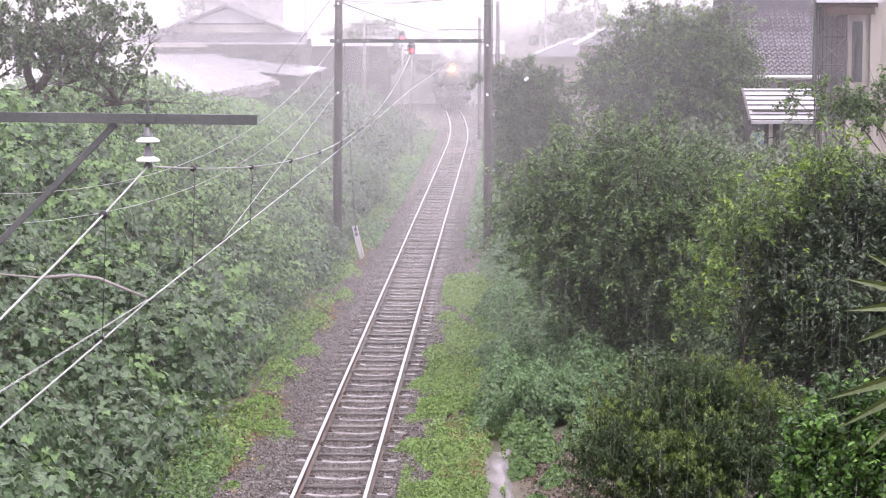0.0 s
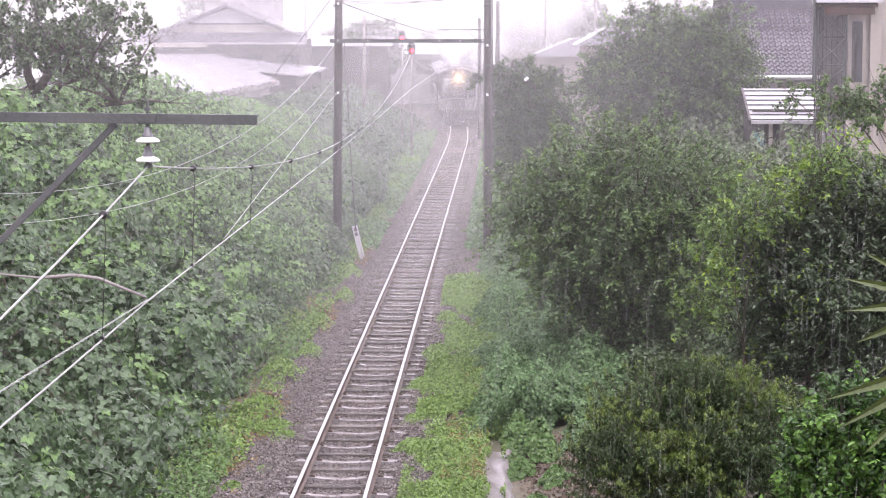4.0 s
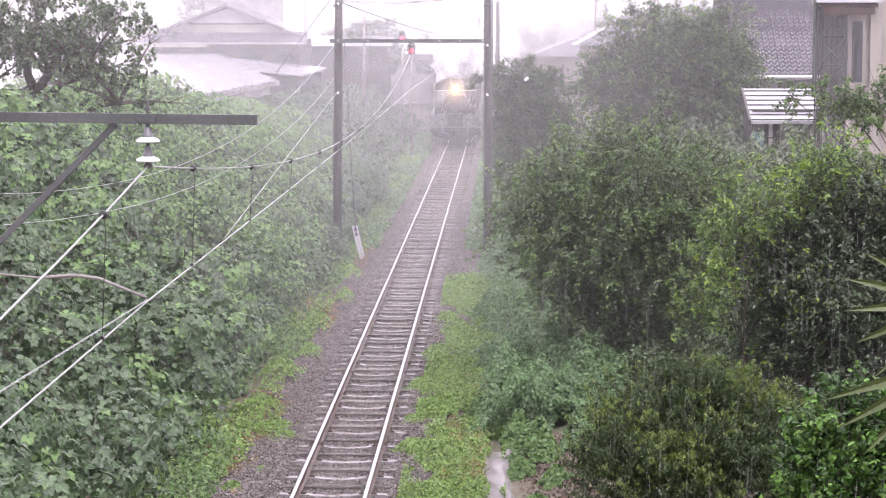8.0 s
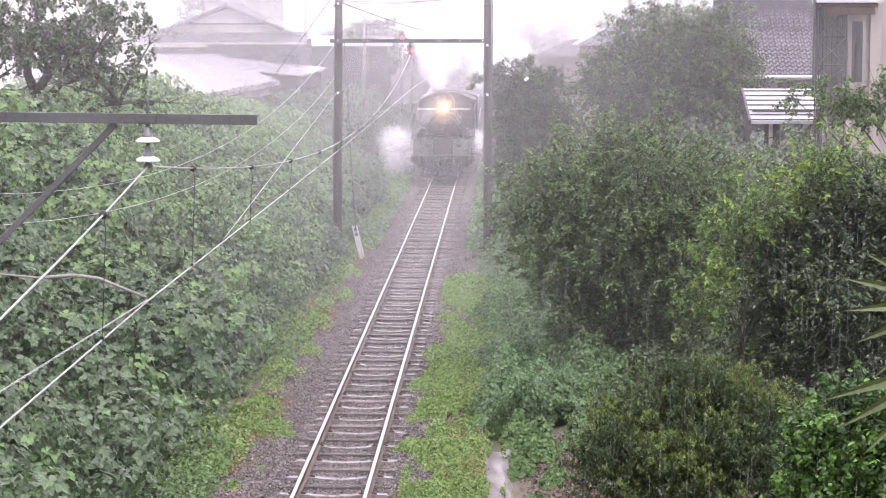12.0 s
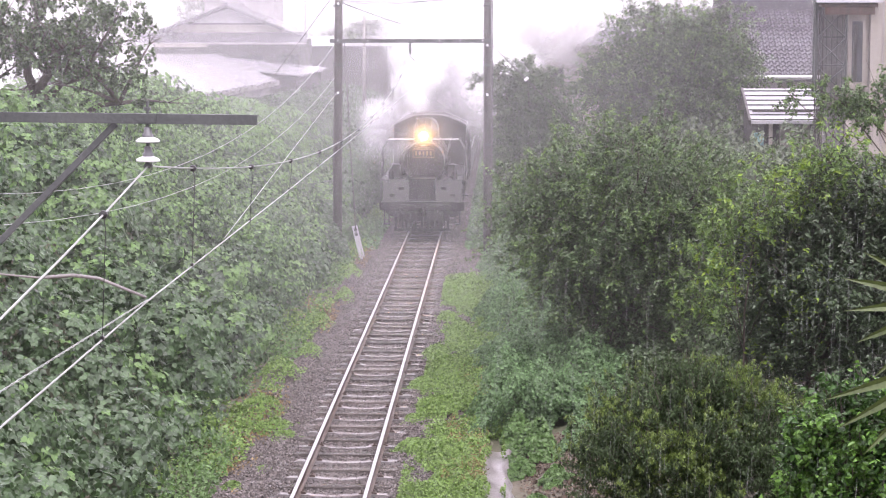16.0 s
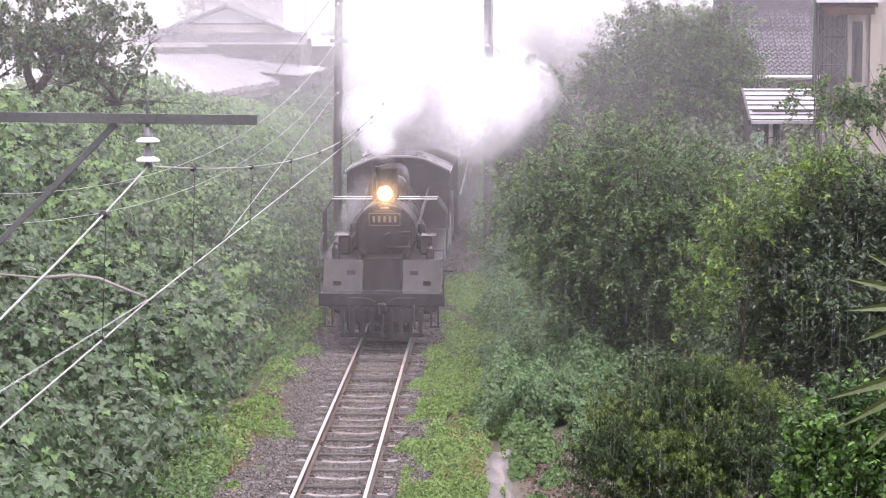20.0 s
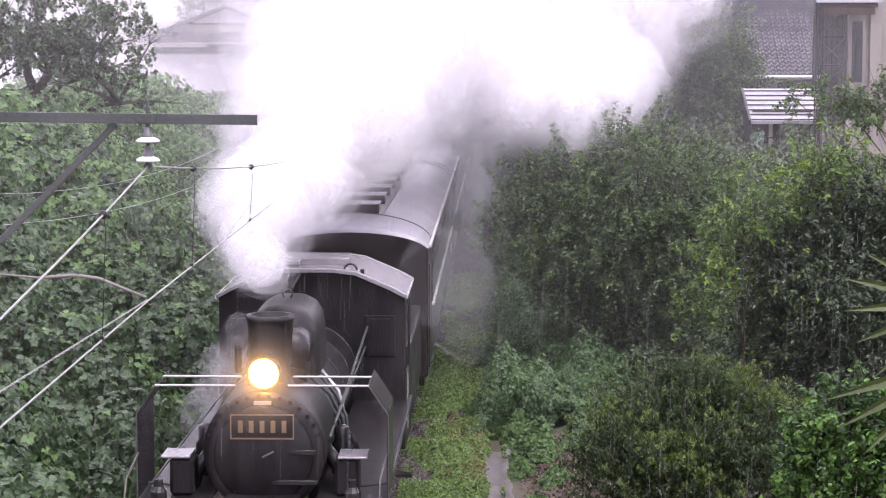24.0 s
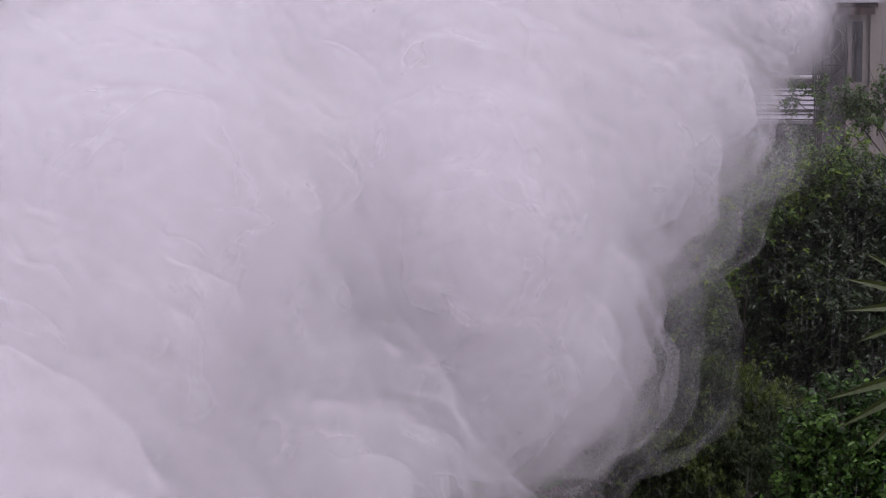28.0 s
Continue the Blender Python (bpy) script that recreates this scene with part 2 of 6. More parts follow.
def box(bm, x0, x1, y0, y1, z0, z1, bevel=0.0, m=None):
    r = bmesh.ops.create_cube(bm, size=1.0)
    vs = r["verts"]
    bmesh.ops.scale(bm, vec=(x1 - x0, y1 - y0, z1 - z0), verts=vs)
    bmesh.ops.translate(bm, vec=((x0 + x1) / 2, (y0 + y1) / 2, (z0 + z1) / 2), verts=vs)
    if bevel:
        es = list({e for v in vs for e in v.link_edges})
        got = bmesh.ops.bevel(bm, geom=es, offset=bevel, segments=1, affect="EDGES")
        vs = list({v for f in got["faces"] for v in f.verts} | {v for v in vs if v.is_valid})
    if m is not None:
        bmesh.ops.transform(bm, matrix=m, verts=vs)
    return bm


def bx(*a, **k):
    return box(bmesh.new(), *a, **k)


def tube(bm, pts, radii, sides=8, caps=True):
    """A round bar through points, with a radius at each."""
    pts = [Vector(p) for p in pts]
    if isinstance(radii, (int, float)):
        radii = [radii] * len(pts)
    rings = []
    up = Vector((0, 0, 1))
    for i, p in enumerate(pts):
        d = (pts[min(i + 1, len(pts) - 1)] - pts[max(i - 1, 0)]).normalized()
        a = d.cross(up if abs(d.z) < 0.95 else Vector((1, 0, 0))).normalized()
        b = d.cross(a).normalized()
        rings.append([bm.verts.new(p + (a * math.cos(2 * math.pi * k / sides) + b * math.sin(2 * math.pi * k / sides)) * radii[i]) for k in range(sides)])
    for r0, r1 in zip(rings, rings[1:]):
        for k in range(sides):
            bm.faces.new((r0[k], r0[(k + 1) % sides], r1[(k + 1) % sides], r1[k]))
    if caps and sides > 2:
        bm.faces.new(rings[0][::-1])
        bm.faces.new(rings[-1])
    return bm


def tb(*a, **k):
    return tube(bmesh.new(), *a, **k)


def lathe(bm, profile, axis="z", sides=24, at=(0, 0, 0)):
    """A turned shape from (radius, height) pairs round an axis."""
    rings = []
    for r, h in profile:
        ring = []
        for k in range(sides):
            a = 2 * math.pi * k / sides
            c, s = max(r, 0.0005) * math.cos(a), max(r, 0.0005) * math.sin(a)
            p = {"z": (c, s, h), "y": (c, h, s), "x": (h, c, s)}[axis]
            ring.append(bm.verts.new(Vector(p) + Vector(at)))
        rings.append(ring)
    for r0, r1 in zip(rings, rings[1:]):
        for k in range(sides):
            bm.faces.new((r0[k], r0[(k + 1) % sides], r1[(k + 1) % sides], r1[k]))
    bm.faces.new(rings[0][::-1])
    bm.faces.new(rings[-1])
    bmesh.ops.recalc_face_normals(bm, faces=bm.faces)
    return bm


def lt(*a, **k):
    return lathe(bmesh.new(), *a, **k)


def sweep(section, rows):
    """A section of (x, z) pairs carried along rows of (offset x, y, turn); closed round its outline."""
    bm = bmesh.new()
    rings = [[bm.verts.new((ox + x * math.cos(a), y - x * math.sin(a), z)) for x, z in section] for ox, y, a in rows]
    k = len(section)
    for r0, r1 in zip(rings, rings[1:]):
        for i in range(k):
            bm.faces.new((r0[i], r1[i], r1[(i + 1) % k], r0[(i + 1) % k]))
    bm.faces.new(rings[0])
    bm.faces.new(rings[-1][::-1])
    bmesh.ops.recalc_face_normals(bm, faces=bm.faces)
    return bm


def prism(poly, x0, x1, axis="x"):
    """A polygon of pairs carried along an axis."""
    bm = bmesh.new()
    def at(u, v, w):
        return {"x": (w, u, v), "y": (u, w, v), "z": (u, v, w)}[axis]
    a = [bm.verts.new(at(u, v, x0)) for u, v in poly]
    b = [bm.verts.new(at(u, v, x1)) for u, v in poly]
    n = len(poly)
    for i in range(n):
        bm.faces.new((a[i], a[(i + 1) % n], b[(i + 1) % n], b[i]))
    bm.faces.new(a[::-1])
    bm.faces.new(b)
    bmesh.ops.recalc_face_normals(bm, faces=bm.faces)
    return bm


def smoothstep(a, b, v):
    t = np.clip((np.asarray(v, float) - a) / (b - a), 0, 1)
    return t * t * (3 - 2 * t)


BEND = 0.000473


def track_x(y):
    """The track's centre line: straight, then an easy curve."""
    return -BEND * np.maximum(0.0, np.asarray(y, float) - 128.0) ** 2


def track_turn(y):
    return -2 * BEND * max(0.0, y - 128.0)


rng = np.random.default_rng(5)


def wobble(x, y, s=1.0, seed=0.0):
    x, y = np.asarray(x, float), np.asarray(y, float)
    return (np.sin(x * 1.3 * s + seed) * np.cos(y * 0.9 * s + 1.7 * seed) + 0.6 * np.sin(x * 2.9 * s + y * 2.1 * s + seed * 3)
            + 0.4 * np.sin(y * 5.1 * s - x * 3.7 * s + seed)) / 2


def land(x, y):
    """Height of the ground: a flat bed, a high bank on one side, a lower garden bank on the other."""
    x, y = np.asarray(x, float), np.asarray(y, float)
    u = x - track_x(y)
    crest = 4.75 - 1.75 * smoothstep(66, 98, y) - 0.5 * smoothstep(108, 150, y) - 1.6 * smoothstep(155, 230, y)
    toe = -2.75 - 0.25 * wobble(x * 0, y * 0.5, 1.0, 2.0)
    left = crest * smoothstep(0.0, 6.6, toe - u)
    rise = 0.25 + (0.5 + 2.0 * smoothstep(50, 76, y)) * smoothstep(3.0, 10.0, u) + 0.6 * smoothstep(10, 16, u)
    right = rise * smoothstep(2.75, 4.0, u) * (1 - 0.6 * smoothstep(150, 220, y))
    bumps = 0.12 * wobble(x, y, 1.0, 4.0) * (smoothstep(3.2, 4.5, -u) + smoothstep(3.2, 4.5, u))
    return -0.24 + left + right + bumps


# ---- leaves ----
KITE = np.array([[0, 0, 0], [0.42, 0.42, 0.10], [0, 1, -0.06], [-0.42, 0.42, 0.10]])
ROUND = np.array([[0, 0, 0], [0.44, 0.16, 0.07], [0.40, 0.62, 0.06], [0, 1, -0.08], [-0.40, 0.62, 0.06], [-0.44, 0.16, 0.07]])
NEEDLE = np.array([[0, 0, 0], [0.14, 0.5, 0.03], [0, 1, 0], [-0.14, 0.5, 0.03]])
BLADE = np.array([[-0.05, 0, 0], [0.05, 0, 0], [0.03, 0.6, 0.1], [0.0, 1, 0.35]])


TRIPLE = ((0.0, 0.25, 0.0), (-0.12, 0.0, 1.25), (0.12, 0.0, -1.25))


def leaves(name, points, normals, sizes, material, parent=None, shape=KITE, tilt=0.5, droop=0.0, aspect=1.0, lobes=((0.0, -0.4, 0.0),)):
    """Many small folded leaves, each one an island, facing roughly along their normals."""
    n = len(points)
    nv = np.asarray(normals, float) + rng.normal(0, tilt, (n, 3))
    nv /= np.linalg.norm(nv, axis=1)[:, None] + 1e-9
    d = rng.normal(0, 1, (n, 3))
    d[:, 2] -= droop
    d -= nv * np.sum(d * nv, axis=1)[:, None]
    d /= np.linalg.norm(d, axis=1)[:, None] + 1e-9
    s = np.cross(d, nv)
    k = shape * np.array([aspect, 1, 1])
    sets = []
    for ox, oy, a in lobes:
        kx, ky = k[:, 0] * math.cos(a) - k[:, 1] * math.sin(a) + ox, k[:, 0] * math.sin(a) + k[:, 1] * math.cos(a) + oy
        sets.append(points[:, None, :] + sizes[:, None, None] * (kx[None, :, None] * s[:, None, :] + ky[None, :, None] * d[:, None, :] + k[None, :, 2, None] * nv[:, None, :]))
    v = np.concatenate(sets)
    c = len(shape)
    base = np.arange(len(v))[:, None] * c
    fan = [(0, i, i + 1) for i in range(1, c - 1)]
    f = np.concatenate([base + np.array(t) for t in fan])
    return raw(name, v.reshape(-1, 3), f, material, parent)


def blob_points(blobs, count, inner=0.55):
    """Points and outward directions near the skins of round clumps (x, y, z, rx, ry, rz)."""
    b = np.asarray(blobs, float)
    w = (b[:, 3] * b[:, 4] + b[:, 3] * b[:, 5] + b[:, 4] * b[:, 5])
    pick = rng.choice(len(b), count, p=w / w.sum())
    d = rng.normal(0, 1, (count, 3))
    d /= np.linalg.norm(d, axis=1)[:, None]
    r = inner + (1.16 - inner) * rng.random(count) ** 0.7
    r *= 1 + 0.12 * np.sin(7 * d[:, 0] + pick) * np.sin(6 * d[:, 2] + 2 * pick)
    return b[pick, :3] + d * r[:, None] * b[pick, 3:], d


def clumps(centre, size, count, small=(0.22, 0.4), seed=1, low=-0.8):
    """Round clumps over the outside of an uneven crown."""
    g = np.random.default_rng(seed)
    out = []
    while len(out) < count:
        d = g.normal(0, 1, 3)
        d /= np.linalg.norm(d)
        if d[2] < low:
            continue
        k = g.uniform(0.45, 0.92)
        r = g.uniform(*small)
        out.append((*(np.array(centre) + d * k * np.array(size)), r * size[0], r * size[1], r * size[2] * g.uniform(0.7, 1.0)))
    return out


def grow_limbs(bm, root, top, blobs, r0, seed=0, count=9):
    """A tapered trunk and limbs that run out into the clumps."""
    g = np.random.default_rng(seed)
    root, top = Vector(root), Vector(top)
    mid = root.lerp(top, 0.5) + Vector((g.normal(0, 0.15), g.normal(0, 0.15), 0))
    tube(bm, [root, root.lerp(mid, 0.5), mid, mid.lerp(top, 0.6), top], [r0 * 1.25, r0, r0 * 0.8, r0 * 0.6, r0 * 0.3], 8)
    for i in range(min(count, len(blobs))):
        b = Vector(blobs[i * len(blobs) // max(1, count)][:3])
        s = root.lerp(top, g.uniform(0.25, 0.8))
        m1 = s.lerp(b, 0.45) + Vector((g.normal(0, 0.12), g.normal(0, 0.12), 0.15))
        tube(bm, [s, m1, b, b + (b - m1) * 0.4], [r0 * 0.5, r0 * 0.33, r0 * 0.18, r0 * 0.06], 6)
    return bm


def sprays(blobs, twigs, per, length, size, rise=0.35):
    """Twigs that run out of the clumps, with leaves set along them: leaf points, directions, twig starts and ends."""
    base, d = blob_points(blobs, twigs, 0.55)
    way = d + rng.normal(0, 0.45, (twigs, 3))
    way[:, 2] += rise
    way /= np.linalg.norm(way, axis=1)[:, None]
    ln = length * rng.uniform(0.45, 1.35, twigs)
    tip = base + way * ln[:, None]
    t = rng.random((twigs, per)) ** 0.75
    sag = -0.18 * ln[:, None] * t ** 2
    p = base[:, None, :] + (tip - base)[:, None, :] * t[..., None]
    p[..., 2] += sag
    side = rng.normal(0, 1, (twigs, per, 3))
    p += side * size * (0.75 - 0.45 * t[..., None])
    nrm = side * 0.45 + np.array([0, -0.15, 0.9])
    return p.reshape(-1, 3), nrm.reshape(-1, 3), base, tip, t.ravel()


def twig_mesh(name, a, b, r, parent):
    n = len(a)
    v = np.zeros((n, 6, 3))
    for k in range(3):
        o = np.array([math.cos(2.1 * k), math.sin(2.1 * k), 0.3 * k]) * r
        v[:, k], v[:, 3 + k] = a + o, b + o * 0.3
    f = np.array([[0, 1, 4, 3], [1, 2, 5, 4], [2, 0, 3, 5]])
    tagged(raw(name, v.reshape(-1, 3), (np.arange(n)[:, None, None] * 6 + f[None]).reshape(-1, 4), "bark", parent), kind="stuff")


def tree(name, label, category, root, blobs, count, size, material, r0=0.1, tilt=0.6, shape=KITE, aspect=1.0, young=None, seed=0, limbs=9, inner=0.5, group="", length=0.5, rise=0.35, per=34, upright=False, pale_share=0.4, young_where=None):
    t = thing(name, label, category, group)
    t.location = root
    o = np.array(root)
    top = np.mean(np.asarray(blobs)[:, :3], axis=0)
    bm = grow_limbs(bmesh.new(), (0, 0, -0.2), Vector(top) - Vector(root) + Vector((0, 0, 0.4)), [(b[0] - root[0], b[1] - root[1], b[2] - root[2]) for b in blobs], r0, seed, limbs)
    part("trunk", bm, "bark", t, smooth=True)
    p, d, a, b, out = sprays(blobs, max(20, count // per), per, length, size, rise)
    keep = p[:, 2] > land(p[:, 0], p[:, 1]) + 0.05
    if upright:
        d = d * np.array([1, 1, 0.15])
    hang = -1.6 if upright else 0.5
    p, d, out = p[keep], d[keep], out[keep]
    pale = np.zeros(len(p), bool)
    if young:
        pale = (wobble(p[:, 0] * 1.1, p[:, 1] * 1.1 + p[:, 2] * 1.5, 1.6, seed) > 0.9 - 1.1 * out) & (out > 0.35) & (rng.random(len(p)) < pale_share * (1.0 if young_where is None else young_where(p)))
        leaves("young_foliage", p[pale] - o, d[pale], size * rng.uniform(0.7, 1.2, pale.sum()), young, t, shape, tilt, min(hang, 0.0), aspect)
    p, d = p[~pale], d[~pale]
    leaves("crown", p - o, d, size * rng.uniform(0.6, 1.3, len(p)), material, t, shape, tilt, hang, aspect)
    twig_mesh("fine_branching", a - o, b - o, 0.006 + 0.03 * size, t)
    return t


# ---- the ground: one sheet to the horizon ----
def ground():
    xs = np.unique(np.concatenate([np.linspace(-900, -40, 14), np.linspace(-40, -14, 14), np.linspace(-14, 20, 86), np.linspace(20, 50, 14), np.linspace(50, 900, 14)]))
    ys = np.unique(np.concatenate([np.linspace(-60, 20, 12), np.linspace(20, 180, 150), np.linspace(180, 300, 20), np.linspace(300, 3000, 16)]))
    gx, gy = np.meshgrid(xs, ys)
    v = np.stack([gx, gy, land(gx, gy)], -1).reshape(-1, 3)
    a = (np.arange(len(ys) - 1)[:, None] * len(xs) + np.arange(len(xs) - 1)[None, :]).ravel()
    tagged(raw("ground", v, np.stack([a, a + 1, a + 1 + len(xs), a + len(xs)], 1), "ground", smooth=True),
           "dark wet soil of the cutting and its banks", "ground", kind="structure")


def track_bed():
    rows = [(float(track_x(y)), y, 0) for y in list(np.arange(-20, 120, 5.0)) + list(np.arange(120, 260, 4.0))]
    ob = part("ballast_bed", sweep([(-2.35, -0.5), (-2.2, -0.26), (-1.5, -0.215), (1.4, -0.215), (1.85, -0.24), (2.1, -0.5)], rows), "ballast_bed")
    tagged(ob, "grey wet ballast bed under the rails", "track bed", kind="structure")


def ballast():
    """Loose stones on the bed, one heap of stuff."""
    n = 110000
    y = 31 + (rng.random(n) ** 1.7) * 62
    x = rng.uniform(-2.25, 2.0, n)
    z = np.full(n, -0.21) + rng.uniform(-0.015, 0.03, n) + 0.045 * smoothstep(0.72, 0.95, np.abs(x)) - 0.07 * smoothstep(1.25, 1.8, np.abs(x))
    s = rng.uniform(0.012, 0.028, n)
    octa = np.array([[1, 0, 0], [-1, 0, 0], [0, 1, 0], [0, -1, 0], [0, 0, 1], [0, 0, -1]], float)
    v = octa[None] * rng.uniform(0.6, 1.25, (n, 6, 1)) + rng.normal(0, 0.18, (n, 6, 3))
    a = rng.uniform(0, 6.28, n)
    c, q = np.cos(a)[:, None], np.sin(a)[:, None]
    v = np.stack([v[..., 0] * c - v[..., 1] * q, v[..., 0] * q + v[..., 1] * c, v[..., 2] * 0.75], -1) * s[:, None, None]
    v += np.stack([x, y, z], 1)[:, None, :]
    f = np.array([[0, 2, 4], [2, 1, 4], [1, 3, 4], [3, 0, 4], [2, 0, 5], [1, 2, 5], [3, 1, 5], [0, 3, 5]])
    f = (np.arange(n)[:, None, None] * 6 + f[None]).reshape(-1, 3)
    tagged(raw("ballast_stones", v.reshape(-1, 3), f, "stone"), "grey-violet wet crushed ballast stones", "ballast", kind="stuff")


def railway():
    tr = thing("railway_track", "single narrow-gauge track with wet shining rails", "railway track", kind="structure")
    ys = list(np.arange(-20, 125, 5.0)) + list(np.arange(125, 262, 3.0))
    web = [(-0.062, -0.15), (0.062, -0.15), (0.062, -0.135), (0.012, -0.115), (0.012, -0.045), (0.032, -0.03), (0.032, -0.006), (-0.032, -0.006), (-0.032, -0.03), (-0.012, -0.045), (-0.012, -0.115), (-0.062, -0.135)]
    for side in (-1, 1):
        rows = [(float(track_x(y)) + side * 0.566, y, 0) for y in ys]
        rail = part("rail", sweep(web, rows), "rail_side", tr, "rusty rail with a polished head")
        part("rail_head", sweep([(-0.030, -0.006), (0.030, -0.006), (0.026, 0.0), (-0.026, 0.0)], rows), "rail_head", rail, "bright wet running surface")
    return tr


def timber_mesh(seed):
    bm = bx(-1.05, 1.05, -0.1, 0.1, -0.30, -0.152, bevel=0.012)
    bmesh.ops.subdivide_edges(bm, edges=[e for e in bm.edges if abs(e.verts[0].co.x - e.verts[1].co.x) > 1], cuts=5)
    g = random.Random(seed)
    for v in bm.verts:
        v.co.z += g.uniform(-0.008, 0.004)
        v.co.y += g.uniform(-0.008, 0.008)
    return bm


def concrete_mesh():
    """Deep at the rail seats, dipped in the middle."""
    prof = [(-1.0, -0.2), (-0.85, -0.155), (-0.42, -0.155), (-0.28, -0.178), (0, -0.188), (0.28, -0.178), (0.42, -0.155), (0.85, -0.155), (1.0, -0.2)]
    bm = prism(prof + [(1.0, -0.33), (-1.0, -0.33)], -0.085, 0.085, "y")
    return bm


def sleepers(tr):
    pitch, first = 0.68, 28.6
    wood = [part("sleeper", timber_mesh(i), "wood_sleeper", tr) for i in range(3)]
    conc = part("concrete_sleeper", concrete_mesh(), "concrete_sleeper", tr)
    cb = bmesh.new()
    box(cb, -0.05, 0.05, -0.035, 0.035, -0.155, -0.125, bevel=0.008)
    tube(cb, [(0, -0.02, -0.13), (0, -0.02, -0.085)], 0.016, 6)
    tube(cb, [(-0.03, 0.025, -0.13), (0.035, 0.025, -0.118)], 0.013, 6)
    clip = part("rail_clip", cb, "clip", conc)
    clip.location = (-0.66, 0, 0)
    g = random.Random(3)
    used = set()
    for i in range(190):
        y = first + i * pitch + g.uniform(-0.03, 0.03)
        at = pose(float(track_x(y)) + g.uniform(-0.04, 0.04), y, g.uniform(-0.006, 0.004), 0, 0, g.uniform(-0.8, 0.8) - math.degrees(track_turn(y)) * -1)
        if i % 2:
            src = wood[i % 3]
            o = src if src not in used else twin(src, tr, at)
        else:
            src = conc
            o = src if src not in used else twin(src, tr, at)
        o.matrix_basis = at
        if i % 2 == 0 and i < 70:
            for x in (-0.66, -0.47, 0.47, 0.66):
                if o is conc and x == -0.66:
                    continue
                twin(clip, o, pose(x, 0, 0, 0, 0, 180 if x in (-0.47, 0.66) else 0))
        used.add(src)


def drain():
    """A narrow muddy ditch beside the grass, uneven at its edges."""
    v, f = [], []
    ys = np.arange(24, 39.4, 0.2)
    for y in ys:
        for k, u in enumerate(np.linspace(0, 1, 9)):
            x = 2.36 + 0.5 * u + 0.05 * math.sin(y * 1.3) + 0.03 * math.sin(y * 4.3 + k)
            v.append((x, y, -0.2 + 0.012 * math.sin(9 * x + 5 * y) + 0.09 * abs(u - 0.5) ** 2 * 4 - 0.12 * (k in (0, 8))))
    for a in range(len(ys) - 1):
        for k in range(8):
            f.append((9 * a + k, 9 * a + k + 1, 9 * a + k + 10, 9 * a + k + 9))
    tagged(raw("drain_path", v, f, "mud", smooth=True), "narrow muddy drain with wet grey silt beside the track", "drain", kind="structure")


# ---- growth on the banks ----
def vine_swell(x, y):
    """How far the vines stand off the bank, in mounds and tufts."""
    calm = 1 - 0.65 * smoothstep(74, 82, y) * (1 - smoothstep(104, 120, y))
    return calm * (0.7 * np.maximum(0, wobble(x * 0.5, y * 0.42, 1.0, 7.0)) + 0.75 * np.abs(wobble(x * 0.85, y * 0.7, 1.0, 3.0)) ** 0.8
                   + 0.62 * np.abs(wobble(x * 2.0, y * 1.7, 1.0, 9.0)) ** 0.8 + 0.1 * wobble(x * 4.1, y * 3.6, 1.0, 5.0))


